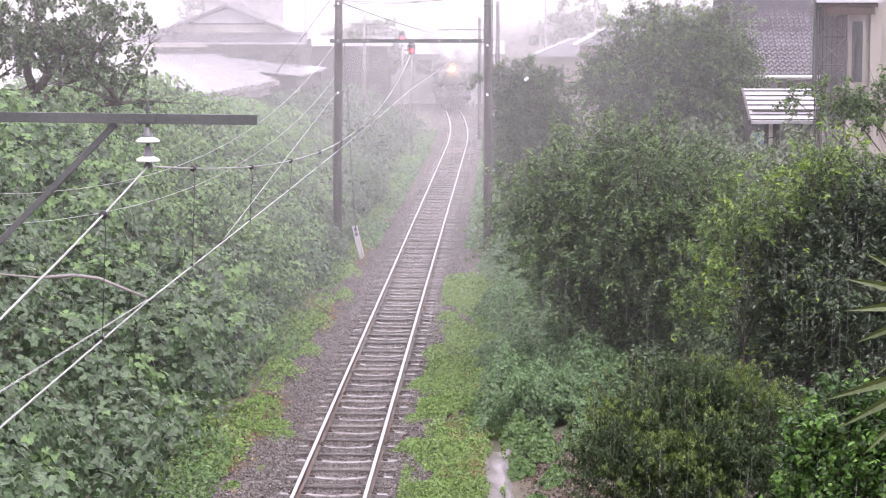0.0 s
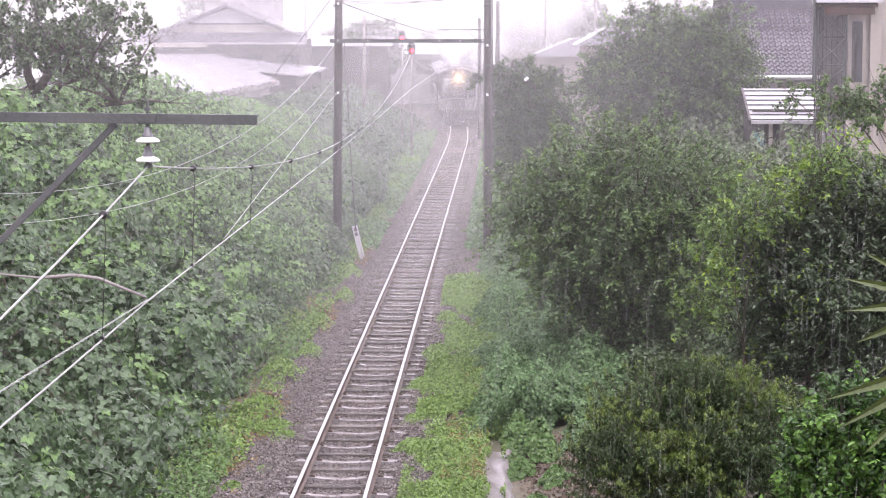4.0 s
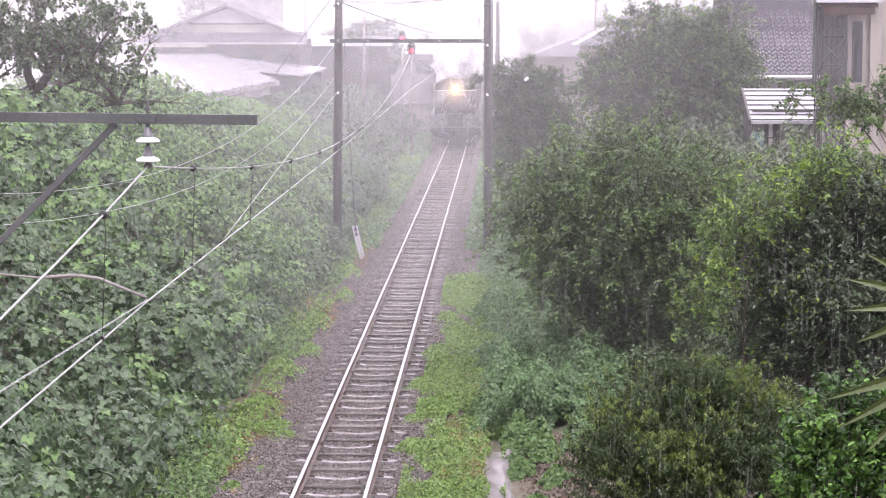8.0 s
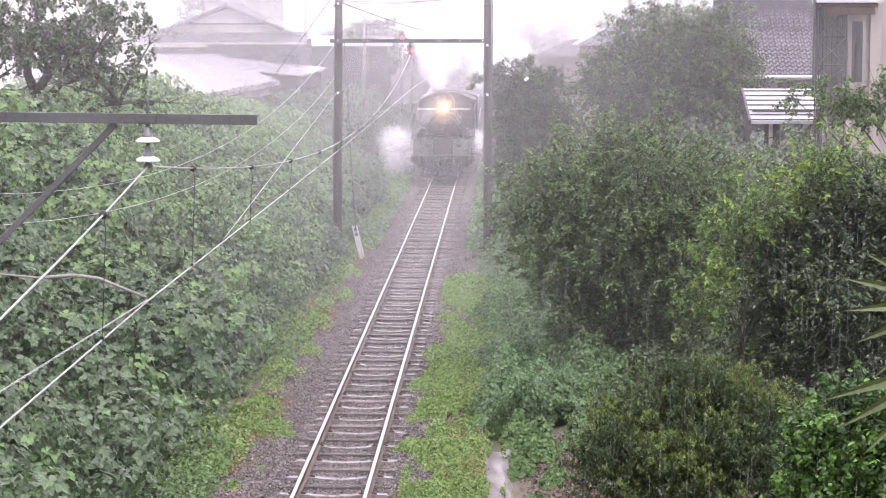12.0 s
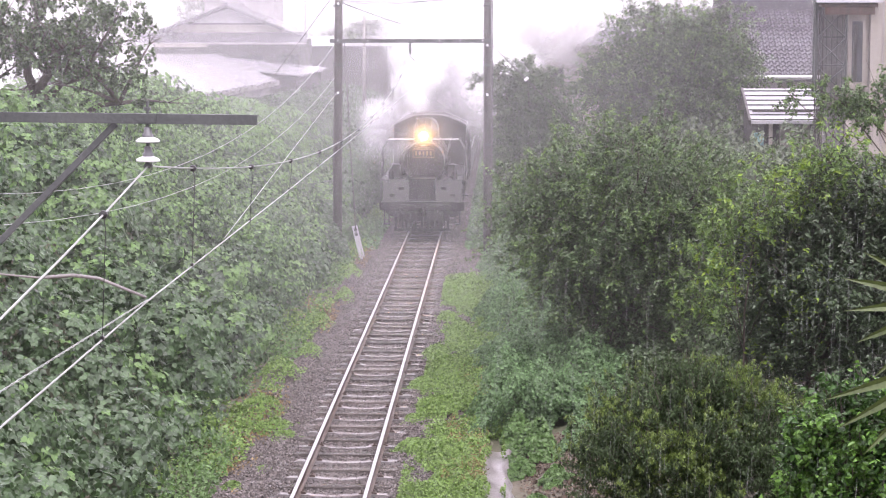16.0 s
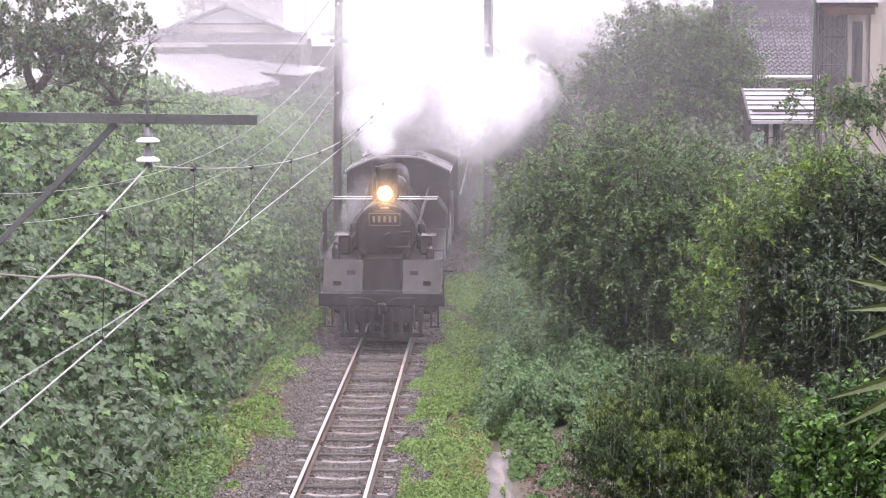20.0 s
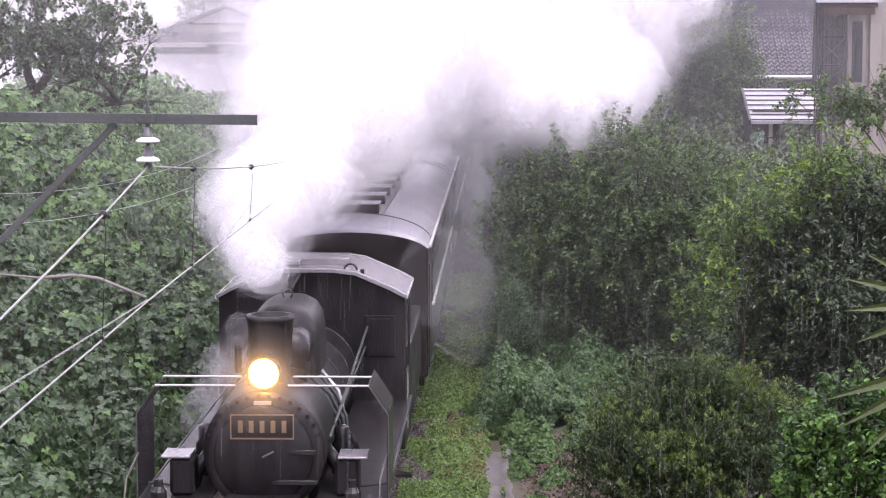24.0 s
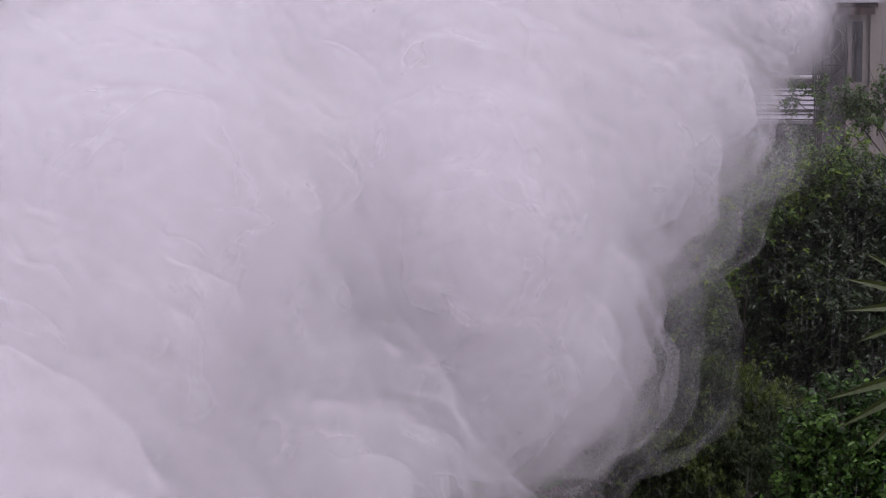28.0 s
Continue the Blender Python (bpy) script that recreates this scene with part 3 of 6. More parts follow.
def kudzu():
    # a cover over the whole bank
    n = 190000
    y = 20 + (rng.random(n) ** 1.3) * 150
    u = -2.3 - rng.random(n) ** 0.9 * 10 - 0.5 * wobble(y * 0, y * 0.7, 1.0, 1.0)
    x = track_x(y) + u
    cover = smoothstep(-2.4, -3.8, u)
    swell = 0.4 * vine_swell(x, y) * cover
    depth = rng.random(n) ** 1.7 * 0.5
    lift = 0.1 * cover + swell + 0.05
    slope = 0.66 * smoothstep(-2.6, -3.6, u) * (1 - smoothstep(-7.5, -9.5, u))
    e = 0.15
    gx = (vine_swell(x + e, y) - vine_swell(x - e, y)) / (2 * e) * cover
    gy = (vine_swell(x, y + e) - vine_swell(x, y - e)) / (2 * e) * cover
    steep = 1 - smoothstep(-4.0, -7.0, u)
    normals = np.stack([slope * (0.7 + 0.9 * steep) - np.clip(gx, -1.2, 1.2), -np.clip(gy, -1.2, 1.2) - 0.1, 0.95 - 0.3 * steep], 1)
    p = np.stack([x + slope * (lift - depth), y, land(x, y) + lift - depth], 1)
    size = rng.uniform(0.075, 0.15, n) * (1 + np.clip((y - 48) / 60, 0, 0.7))
    ob = leaves("vine_cover", p, normals, size, "kudzu", None, KITE, 0.35, 1.6, 1.2)
    tagged(ob, "thick green kudzu vines covering the bank", "vines", kind="stuff")
    # heaped clumps over it, with hollows between them
    n = 2700
    y = 21 + rng.random(n) ** 1.3 * 84
    u = -2.75 - rng.random(n) ** 0.95 * 7.4 - 0.25 * wobble(y * 0, y * 0.7, 1.0, 1.0)
    x = track_x(y) + u
    slope = 0.66 * smoothstep(-2.6, -3.6, u) * (1 - smoothstep(-7.5, -9.5, u))
    lift = 0.1 + 0.8 * vine_swell(x, y) * smoothstep(-2.4, -3.8, u) + rng.uniform(-0.1, 0.12, n)
    r = rng.uniform(0.22, 0.62, n) * (0.9 + (y - 21) / 120) * (0.5 + 0.5 * smoothstep(-2.6, -4.0, u))
    blobs = np.stack([x + slope * lift, y, land(x, y) + lift, r * rng.uniform(0.8, 1.3, n), r * rng.uniform(0.8, 1.3, n), r * rng.uniform(0.5, 0.85, n)], 1)
    p, d = blob_points(blobs, 300000, 0.8)
    seen = (d[:, 2] > -0.3) & ((d[:, 1] < 0.4) | (d[:, 2] > 0.55)) & (p[:, 2] > land(p[:, 0], p[:, 1]))
    p, d = p[seen], d[seen]
    size = rng.uniform(0.06, 0.135, len(p)) * (1 + np.clip((p[:, 1] - 45) / 60, 0, 0.7))
    # young leaves in patches and high up; lit clump tops and far haze painted too
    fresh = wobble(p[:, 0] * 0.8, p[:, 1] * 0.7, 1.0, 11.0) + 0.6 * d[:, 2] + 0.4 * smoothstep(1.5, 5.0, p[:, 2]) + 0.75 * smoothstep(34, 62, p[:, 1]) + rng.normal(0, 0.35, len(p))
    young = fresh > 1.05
    near = p[:, 1] < 52
    thin = rng.random(len(p)) < 0.42
    normals = d * 0.9 + np.array([0.15, -0.2, 0.4])
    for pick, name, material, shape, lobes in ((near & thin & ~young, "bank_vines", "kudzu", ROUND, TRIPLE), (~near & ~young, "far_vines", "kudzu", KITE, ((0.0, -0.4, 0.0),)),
                                               (near & thin & young, "young_vines", "kudzu_young_lit", ROUND, TRIPLE), (~near & young, "far_young_vines", "kudzu_young_lit", KITE, ((0.0, -0.4, 0.0),))):
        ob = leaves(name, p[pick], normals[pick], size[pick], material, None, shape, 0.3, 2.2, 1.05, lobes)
        tagged(ob, "bright yellow-green young vine leaves on the bank, also painted pale for lit tops and haze" if "young" in name else "heaped green kudzu vines with three-lobed leaves on the bank", "vines", kind="stuff")


def verge(name, label, n, y0, y1, u0, u1, material, size, tall, seed, cut=0.0, shape=BLADE, power=1.5, up=1.0):
    y = y0 + (rng.random(n) ** power) * (y1 - y0)
    u = rng.uniform(u0, u1, n)
    x = track_x(y) + u
    hit = wobble(x * 1.2, y * 0.45, 1.0, seed) + 0.35 * (x - track_x(y) - 1.6) * (u0 > 0) + rng.normal(0, 0.12, n) > cut
    hit &= ~((y < 40.5) & (np.abs(x - 2.6) < 0.16 + 0.1 * wobble(x * 2, y * 2, 1.0, 1.0)))
    x, y = x[hit], y[hit]
    z = np.maximum(land(x, y), np.where((x - track_x(y) > -2.2) & (x - track_x(y) < 1.9), -0.2, -9)) + rng.random(len(x)) ** 1.5 * tall * (0.6 + 0.5 * np.maximum(0, wobble(x, y, 1.1, seed + 1)))
    ob = leaves(name, np.stack([x, y, z], 1), np.tile([0, -0.4, up], (len(x), 1)), rng.uniform(0.6, 1.3, len(x)) * size, material, None, shape, 0.7, -0.2, 1.0)
    tagged(ob, label, "grass" if shape is BLADE else "weeds", kind="stuff")


def mounds(name, label, material, size, places, n):
    """Low leafy mounds (x, y, half width, half length, height)."""
    pts, nrm = [], []
    for x, y, a, b, h in places:
        k = int(n * (0.3 + 2 * a * b))
        r, t = rng.random(k) ** 0.55, rng.uniform(0, 2 * math.pi, k)
        r = r * (1 + 0.25 * np.sin(3 * t + x * 9) + 0.15 * np.sin(7 * t + y))
        px, py = x + a * r * np.cos(t), y + b * r * np.sin(t)
        top = h * np.clip(1 - r ** 2, 0.05, 1) * (0.75 + 0.45 * np.abs(wobble(px * 3, py * 2, 1.0, x)))
        pts.append(np.stack([px, py, np.maximum(land(px, py), -0.215) + top * (1 - 0.5 * rng.random(k) ** 2)], 1))
        nrm.append(np.stack([0.5 * np.cos(t) * r, 0.5 * np.sin(t) * r - 0.25, np.full(k, 0.9)], 1))
    p = np.concatenate(pts)
    tagged(leaves(name, p, np.concatenate(nrm), rng.uniform(0.6, 1.3, len(p)) * size, material, None, KITE, 0.45, 0.3), label, "weeds", kind="stuff")


def undergrowth(name, label, n, y0, y1, u0, u1, base, mound, size, material, seed, shape=KITE, power=1.2):
    """Soft mounds of weeds over a stretch of the garden bank."""
    y = y0 + rng.random(n) ** power * (y1 - y0)
    u = u0 + rng.random(n) * (u1 - u0)
    x = track_x(y) + u
    hump = base + mound * np.maximum(0, wobble(x * 0.9, y * 0.5, 1.0, seed)) + 0.3 * mound * np.maximum(0, wobble(x * 2.6, y * 1.9, 1.0, seed + 2))
    hump = hump * smoothstep(0.0, 0.9, u - u0 - 0.35 - 0.45 * wobble(y * 0, y * 0.8, 1.0, seed + 5))
    keep = hump > 0.05
    x, y, hump = x[keep], y[keep], hump[keep]
    n = len(x)
    dep = rng.random(n) ** 1.6
    p = np.stack([x, y, land(x, y) + hump * (1 - 0.75 * dep)], 1)
    e = 0.15
    gx = mound * (np.maximum(0, wobble((x + e) * 0.9, y * 0.5, 1.0, seed)) - np.maximum(0, wobble((x - e) * 0.9, y * 0.5, 1.0, seed))) / (2 * e)
    gy = mound * (np.maximum(0, wobble(x * 0.9, (y + e) * 0.5, 1.0, seed)) - np.maximum(0, wobble(x * 0.9, (y - e) * 0.5, 1.0, seed))) / (2 * e)
    ob = leaves(name, p, np.stack([-0.35 - gx, -0.25 - gy, np.full(n, 0.8)], 1), rng.uniform(0.6, 1.35, n) * size, material, None, shape, 0.55, 0.4)
    tagged(ob, label, "undergrowth", kind="stuff")


def growth():
    kudzu()
    verge("verge_weeds", "pale yellow-green weeds edging the ballast below the bank", 34000, 30, 130, -3.2, -1.75, "weed", 0.07, 0.5, 5.0, 0.3, KITE)
    verge("verge_weeds", "dull green weeds among the stones below the bank", 26000, 30, 90, -3.3, -1.9, "bright_weed", 0.075, 0.55, 8.0, 0.05, KITE)
    verge("verge_grass", "bright green clover and grass beside the rails", 120000, 32, 66, 1.05, 2.75, "weed", 0.05, 0.3, 9.0, -0.15, KITE, 1.1)
    mounds("weed_clump", "low bright clumps of clover on the ballast", "weed", 0.055,
           [(-1.55, 41.3, 0.42, 0.9, 0.22), (-1.25, 40.6, 0.28, 0.5, 0.14), (-2.0, 43.0, 0.5, 1.3, 0.4), (-2.05, 47.5, 0.45, 1.6, 0.45), (-1.7, 51.0, 0.3, 0.9, 0.25), (-1.95, 55.5, 0.4, 1.6, 0.4),
            (-1.6, 61.0, 0.3, 1.0, 0.3), (-1.9, 67.0, 0.35, 1.6, 0.35), (-2.2, 37.6, 0.35, 0.7, 0.3), (-1.7, 36.2, 0.16, 0.3, 0.1), (-1.35, 37.6, 0.12, 0.3, 0.08)], 800)
    mounds("grass_clump", "thick bright green weeds spilling towards the rail", "weed", 0.052,
           [(1.75, 38.6, 0.62, 1.7, 0.36), (1.2, 39.3, 0.45, 0.9, 0.24), (1.9, 36.5, 0.45, 0.9, 0.3), (1.45, 43.5, 0.5, 1.5, 0.3), (1.05, 46.3, 0.35, 0.9, 0.2), (1.6, 47.8, 0.5, 2.0, 0.38), (1.2, 50.8, 0.35, 1.2, 0.22),
            (1.7, 53.5, 0.4, 2.2, 0.4), (1.3, 57.0, 0.28, 1.2, 0.2), (1.75, 60.0, 0.35, 2.5, 0.38), (1.0, 42.3, 0.22, 0.5, 0.12)], 2600)
    verge("far_verge", "sparse pale grass along the far track", 5000, 62, 140, 1.7, 2.9, "weed", 0.12, 0.25, 11.0, 0.25, KITE)
    verge("far_weeds", "dull green weeds along the far cutting", 16000, 74, 150, -2.8, -1.45, "bush_mid", 0.12, 0.3, 4.0, -0.5, KITE, 1.0)
    verge("far_weeds", "dull green weeds along the far cutting", 16000, 74, 150, 1.45, 2.9, "bush_mid", 0.12, 0.3, 7.0, -0.5, KITE, 1.0)
    verge("dry_stalks", "reddish brown dead stalks among the weeds", 14000, 32, 110, -2.6, -1.5, "dry_weed", 0.05, 0.14, 14.0, 0.15, KITE)
    verge("dry_grass", "straw-coloured dry grass by the drain", 2600, 36, 48, 1.7, 2.5, "dry_weed", 0.11, 0.4, 15.0, 0.2, BLADE)
    undergrowth("bank_weeds", "soft grey-green weeds covering the garden bank", 190000, 40.5, 95, 1.6, 5.2, 0.4, 1.25, 0.066, "bush_mid", 2.0)
    # vines spilling over the bank's foot round the pole
    foot = [(-3.1, 92, 0.7, 0.95, 4.0, 1.15), (-3.3, 84, 0.5, 0.9, 2.5, 0.95), (-3.0, 76, 0.3, 0.75, 2.0, 0.8), (-2.75, 70.6, 0.1, 0.5, 0.9, 0.75), (-2.45, 70.3, 0.05, 0.35, 0.6, 0.5), (-3.0, 65, 0.2, 0.6, 2.0, 0.7)]
    p, d = blob_points(foot, 22000, 0.6)
    tagged(leaves("foot_vines", p, d + np.array([0.1, -0.2, 0.6]), rng.uniform(0.1, 0.19, len(p)), "kudzu", None, KITE, 0.4, 0.8, 1.1), "green vines heaped round the foot of the pole", "vines", kind="stuff")
    mounds("low_weeds", "fresh green broad-leaved weeds beside the drain", "bright_weed", 0.085, [(3.25, 38.4, 0.42, 0.8, 0.75), (3.0, 37.2, 0.22, 0.4, 0.3), (3.55, 36.0, 0.25, 0.5, 0.3), (3.2, 34.6, 0.25, 0.4, 0.2), (2.95, 40.4, 0.3, 0.8, 0.5)], 2600)
    mounds("foot_weeds", "soft green weeds at the foot of the garden bank", "bush_mid", 0.075, [(3.8, 41.6, 0.6, 1.3, 0.7), (4.4, 40.3, 0.6, 1.2, 0.6), (3.35, 42.2, 0.5, 1.2, 0.6), (4.0, 38.6, 0.35, 0.8, 0.3), (4.9, 39.2, 0.5, 1.0, 0.5)], 2600)
    undergrowth("garden_shrubs", "dark green shrubs filling the garden slope", 100000, 43, 72, 4.2, 13.0, 0.5, 1.3, 0.085, "bush_dim", 4.0)
    # dark leaf layer added to stand for deep shade under the garden trees
    undergrowth("garden_cover", "low dark leaves added over the garden soil for its deep shade", 40000, 24, 46, 3.6, 13.0, 0.12, 0.35, 0.08, "camellia", 3.0)
    undergrowth("back_shrubs", "dim green shrubs before the houses", 26000, 64, 100, 3.6, 15.0, 0.6, 1.5, 0.18, "far_leaf", 8.0)
    verge("leaf_litter", "brown fallen leaves on the slope", 9000, 26, 40, 3.0, 5.2, "litter", 0.07, 0.03, 3.0, 0.0, KITE, 1.0)


def plants():
    # broad evergreen beside the track
    root = (5.5, 47.2, float(land(5.5, 47.2)))
    blobs = clumps((5.3, 47.1, 3.05), (2.5, 2.1, 2.1), 120, (0.09, 0.2), 4) + [(5.3, 47.1, 3.05, 2.25, 1.9, 1.85)]
    tree("evergreen_tree", "broad dark green evergreen shrub-tree with glossy leaves", "tree", root, blobs, 85000, 0.098, "dark_leaf", 0.09, tilt=0.4, aspect=0.62, young="mid_leaf", seed=4, limbs=36, length=0.85, rise=0.1, pale_share=0.9)
    root = (4.9, 46.0, float(land(4.9, 46.0)))
    blobs = clumps((5.2, 46.2, 1.3), (2.0, 1.2, 1.2), 60, (0.08, 0.18), 5)
    tree("understory_shrub", "open dark shrub with thin bare twigs", "bush", root, blobs, 14000, 0.08, "bush_dim", 0.05, tilt=0.4, aspect=0.62, seed=5, limbs=34, length=0.7, rise=0.0)
    root = (8.3, 41.0, float(land(8.3, 41.0)))
    blobs = clumps((8.95, 41.0, 2.55), (2.25, 1.9, 2.15), 110, (0.09, 0.2), 8) + [(8.95, 41.0, 2.4, 2.0, 1.7, 1.9)]
    tree("camellia_tree", "glossy camellia with yellow-green young shoots", "tree", root, blobs, 60000, 0.108, "camellia", 0.08, tilt=0.45, aspect=0.58, young="yellow_leaf", seed=8, limbs=26, length=0.55, pale_share=0.3, young_where=lambda p: 1 - smoothstep(7.0, 9.0, p[:, 0]) * (1 - smoothstep(3.6, 4.6, p[:, 2])))
    blobs = [(7.15, 40.0, 4.1, 0.5, 0.45, 0.4), (7.45, 40.0, 4.55, 0.35, 0.3, 0.35), (6.75, 39.9, 3.6, 0.45, 0.4, 0.4), (6.4, 39.9, 2.9, 0.4, 0.4, 0.4), (6.15, 39.9, 2.1, 0.35, 0.35, 0.35), (8.55, 40.0, 4.95, 0.45, 0.4, 0.3), (8.2, 40.0, 4.6, 0.4, 0.4, 0.35)]
    tree("young_camellia", "slender camellia with fresh yellow-green shoots", "tree", (7.0, 40.0, float(land(7.0, 40.0))), blobs, 4500, 0.115, "mid_leaf", 0.022, tilt=0.45, aspect=0.5, young="yellow_leaf", seed=9, limbs=7, length=0.45, rise=0.5, per=20, pale_share=0.6)
    root = (5.5, 32.0, float(land(5.5, 32.0)))
    blobs = clumps((5.55, 32.0, 1.15), (1.75, 1.4, 1.25), 110, (0.09, 0.2), 12, low=-0.3) + [(5.55, 32.0, 1.1, 1.6, 1.25, 1.15)]
    tree("juniper_bush", "dense clipped juniper bush with feathery sprays", "bush", root, blobs, 190000, 0.06, "juniper", 0.07, 0.45, NEEDLE, 1.2, "juniper_tip", seed=12, limbs=14, length=0.34, rise=1.1, per=60, upright=True, pale_share=0.9)
    # outer leaves bright, inner ones painted in the shaded copy
    root = (6.8, 27.0, float(land(6.8, 27.0)))
    blobs = clumps((6.98, 27.0, 2.0), (0.85, 0.6, 1.1), 60, (0.1, 0.22), 15) + [(7.0, 27.0, 1.6, 0.75, 0.5, 0.9), (6.75, 26.8, 2.75, 0.28, 0.25, 0.25), (6.6, 26.8, 2.3, 0.22, 0.2, 0.2), (6.5, 26.7, 1.9, 0.22, 0.2, 0.2)]
    tree("bright_shrub", "bright green broad-leaved shrub in the garden", "bush", root, blobs, 12000, 0.088, "bright_shaded", 0.05, tilt=0.5, shape=ROUND, aspect=0.6, young="bright", seed=15, limbs=24, length=0.34, per=18, rise=0.9, pale_share=0.9)
    # behind: grey-green trees near the poles and the houses
    root = (9.3, 84.0, float(land(9.3, 84.0)))
    blobs = clumps((8.9, 84.0, 5.2), (3.2, 2.6, 2.9), 110, (0.1, 0.24), 21) + [(8.9, 84.0, 5.0, 2.3, 1.9, 2.1)]
    tree("garden_tree", "tall grey-green garden tree in the rain", "tree", root, blobs, 70000, 0.15, "bush_dim", 0.14, tilt=0.45, aspect=0.5, young="mid_leaf", seed=21, limbs=34, length=0.95, rise=-0.05, pale_share=0.8)
    root = (4.0, 76.0, float(land(4.0, 76.0)))
    blobs = clumps((3.7, 76.0, 3.2), (1.35, 1.2, 2.6), 80, (0.12, 0.28), 25) + [(2.5, 75.8, 5.5, 0.5, 0.35, 0.16), (2.9, 75.8, 5.35, 0.5, 0.35, 0.2), (3.4, 75.9, 5.6, 0.5, 0.4, 0.25), (2.25, 75.8, 5.62, 0.35, 0.3, 0.12)]
    tree("conifer_tree", "dark feathery conifer behind the pole", "tree", root, blobs, 80000, 0.12, "bush_dim", 0.11, seed=25, limbs=24, shape=NEEDLE, aspect=1.3, length=0.55, rise=-0.05, per=60)
    root = (13.0, 48.0, float(land(13.0, 48.0)))
    blobs = [(8.85 + 0.465 * k + 0.15 * math.sin(3 * k), 48 + 0.4 * math.sin(2 * k), 5.95 + 0.2 * math.sin(1.7 * k) - 0.03 * (8 - k), 0.32, 0.38, 0.09) for k in range(9)]
    blobs += [(9.75 + 0.34 * k, 48.2 + 0.3 * math.sin(2.3 * k), 5.42 + 0.2 * math.sin(2.1 * k) + 0.02 * k, 0.28, 0.3, 0.09) for k in range(8)]
    tree("garden_branch_tree", "garden tree with long leafy branches reaching past the shed", "tree", root, blobs, 7000, 0.098, "dark_leaf", 0.05, aspect=0.6, young="mid_leaf", pale_share=0.8, seed=27, limbs=17, length=0.4, rise=0.1)
    # the bare-limbed tree on top of the bank
    bank_tree()
    # far trees, pale in the rain
    for i, (x, y, z, r, h) in enumerate([(-1.5, 205, 5.6, 2.4, 2.6), (-9.0, 190, 5.0, 2.8, 2.2), (10.5, 215, 6.2, 4.0, 3.4), (3.0, 260, 7.0, 5.0, 4.2), (-26, 230, 7.0, 6.0, 4.0), (18, 190, 5.5, 4, 3.5)]):
        g0 = float(land(x, y))
        tree("far_tree", "pale rounded tree far off in the rain", "tree", (x, y, g0), clumps((x, y, z), (r, r, h), 24, (0.2, 0.38), 40 + i) + [(x, y, z - h * 0.3, r * 0.6, r * 0.6, h * 0.6)],
             6500, 0.36, "far_leaf", 0.2, seed=40 + i, limbs=8, group="far trees", length=0.9)


def bank_tree():
    """Forked stems with bare lower limbs and a loose, ragged canopy."""
    x0, y0 = -9.35, 56.0
    z0 = float(land(x0, y0))
    t = thing("bank_tree", "spreading tree with bare lower limbs on the bank", "tree")
    t.location = (x0, y0, z0)
    g = random.Random(31)
    bm = bmesh.new()
    tips = []
    stems = [[(-0.1, 0, -0.3), (0.12, 0, 0.35), (0.3, 0, 0.75), (0.42, 0, 1.05)], [(1.05, 0, -0.3), (1.35, 0, 0.1), (1.62, 0.05, 0.52), (2.0, 0.1, 0.75), (2.5, 0.1, 0.8)], [(-0.15, 0, -0.2), (-0.5, 0, 0.45), (-0.95, 0, 0.95)],
             [(0.3, 0, 0.75), (0.75, -0.1, 0.95), (1.1, -0.1, 1.3), (1.6, 0, 1.45)], [(0.42, 0, 1.05), (0.25, 0, 1.5), (0.2, 0, 2.1)], [(0.42, 0, 1.05), (0.75, 0, 1.5), (1.0, 0, 2.0)]]
    for st in stems:
        tube(bm, st, [0.13 - 0.022 * k for k in range(len(st))], 8)
    forks = [(stems[1][-1], 5), (stems[2][-1], 5), (stems[3][-2], 4), (stems[3][-1], 6), (stems[4][-1], 6), (stems[5][-2], 4), (stems[5][-1], 6)]
    for base, n in forks:
        for k in range(n):
            b = Vector(base)
            d = Vector((g.uniform(-0.8, 1), g.uniform(-0.9, 0.9), g.uniform(-0.05, 0.9))).normalized()
            ln = g.uniform(0.9, 1.9)
            m1, e1 = b + d * ln * 0.5 + Vector((0, 0, 0.08)), b + d * ln
            tube(bm, [b, m1, e1], [0.06, 0.04, 0.018], 6)
            tips += [e1, m1.lerp(e1, 0.5)]
            for _ in range(3):
                d2 = (d + Vector((g.uniform(-0.9, 0.9), g.uniform(-0.9, 0.9), g.uniform(-0.3, 0.8)))).normalized()
                e2 = e1 + d2 * g.uniform(0.35, 0.9)
                tube(bm, [e1, e2], [0.018, 0.006], 4)
                tips.append(e2)
    part("trunk", bm, "bark", t, smooth=True)
    low = [Vector((1.9 + 0.27 * k, g.uniform(-0.3, 0.3), 1.1 - 0.1 * k + g.uniform(-0.15, 0.15))) for k in range(7)] + [Vector((1.6 + 0.3 * k, g.uniform(-0.3, 0.3), 1.6 - 0.05 * k)) for k in range(7)]
    blobs = [(q.x, q.y, q.z, 0.22, 0.22, 0.16) for q in tips + low]
    p, d, a, b, _ = sprays(blobs, 480, 22, 0.45, 0.12, -0.1)
    hit = (p[:, 2] > np.where(p[:, 0] < 1.6, 1.55, 0.35) + 0.2 * np.sin(p[:, 0] * 3)) & (p[:, 0] < 3.5 - 0.25 * np.abs(np.sin(4 * p[:, 2])))
    leaves("crown", p[hit], d[hit], rng.uniform(0.09, 0.17, hit.sum()), "bush_dim", t, KITE, 0.7, 0.8, 0.7)
    twig_mesh("fine_branching", a, b, 0.008, t)


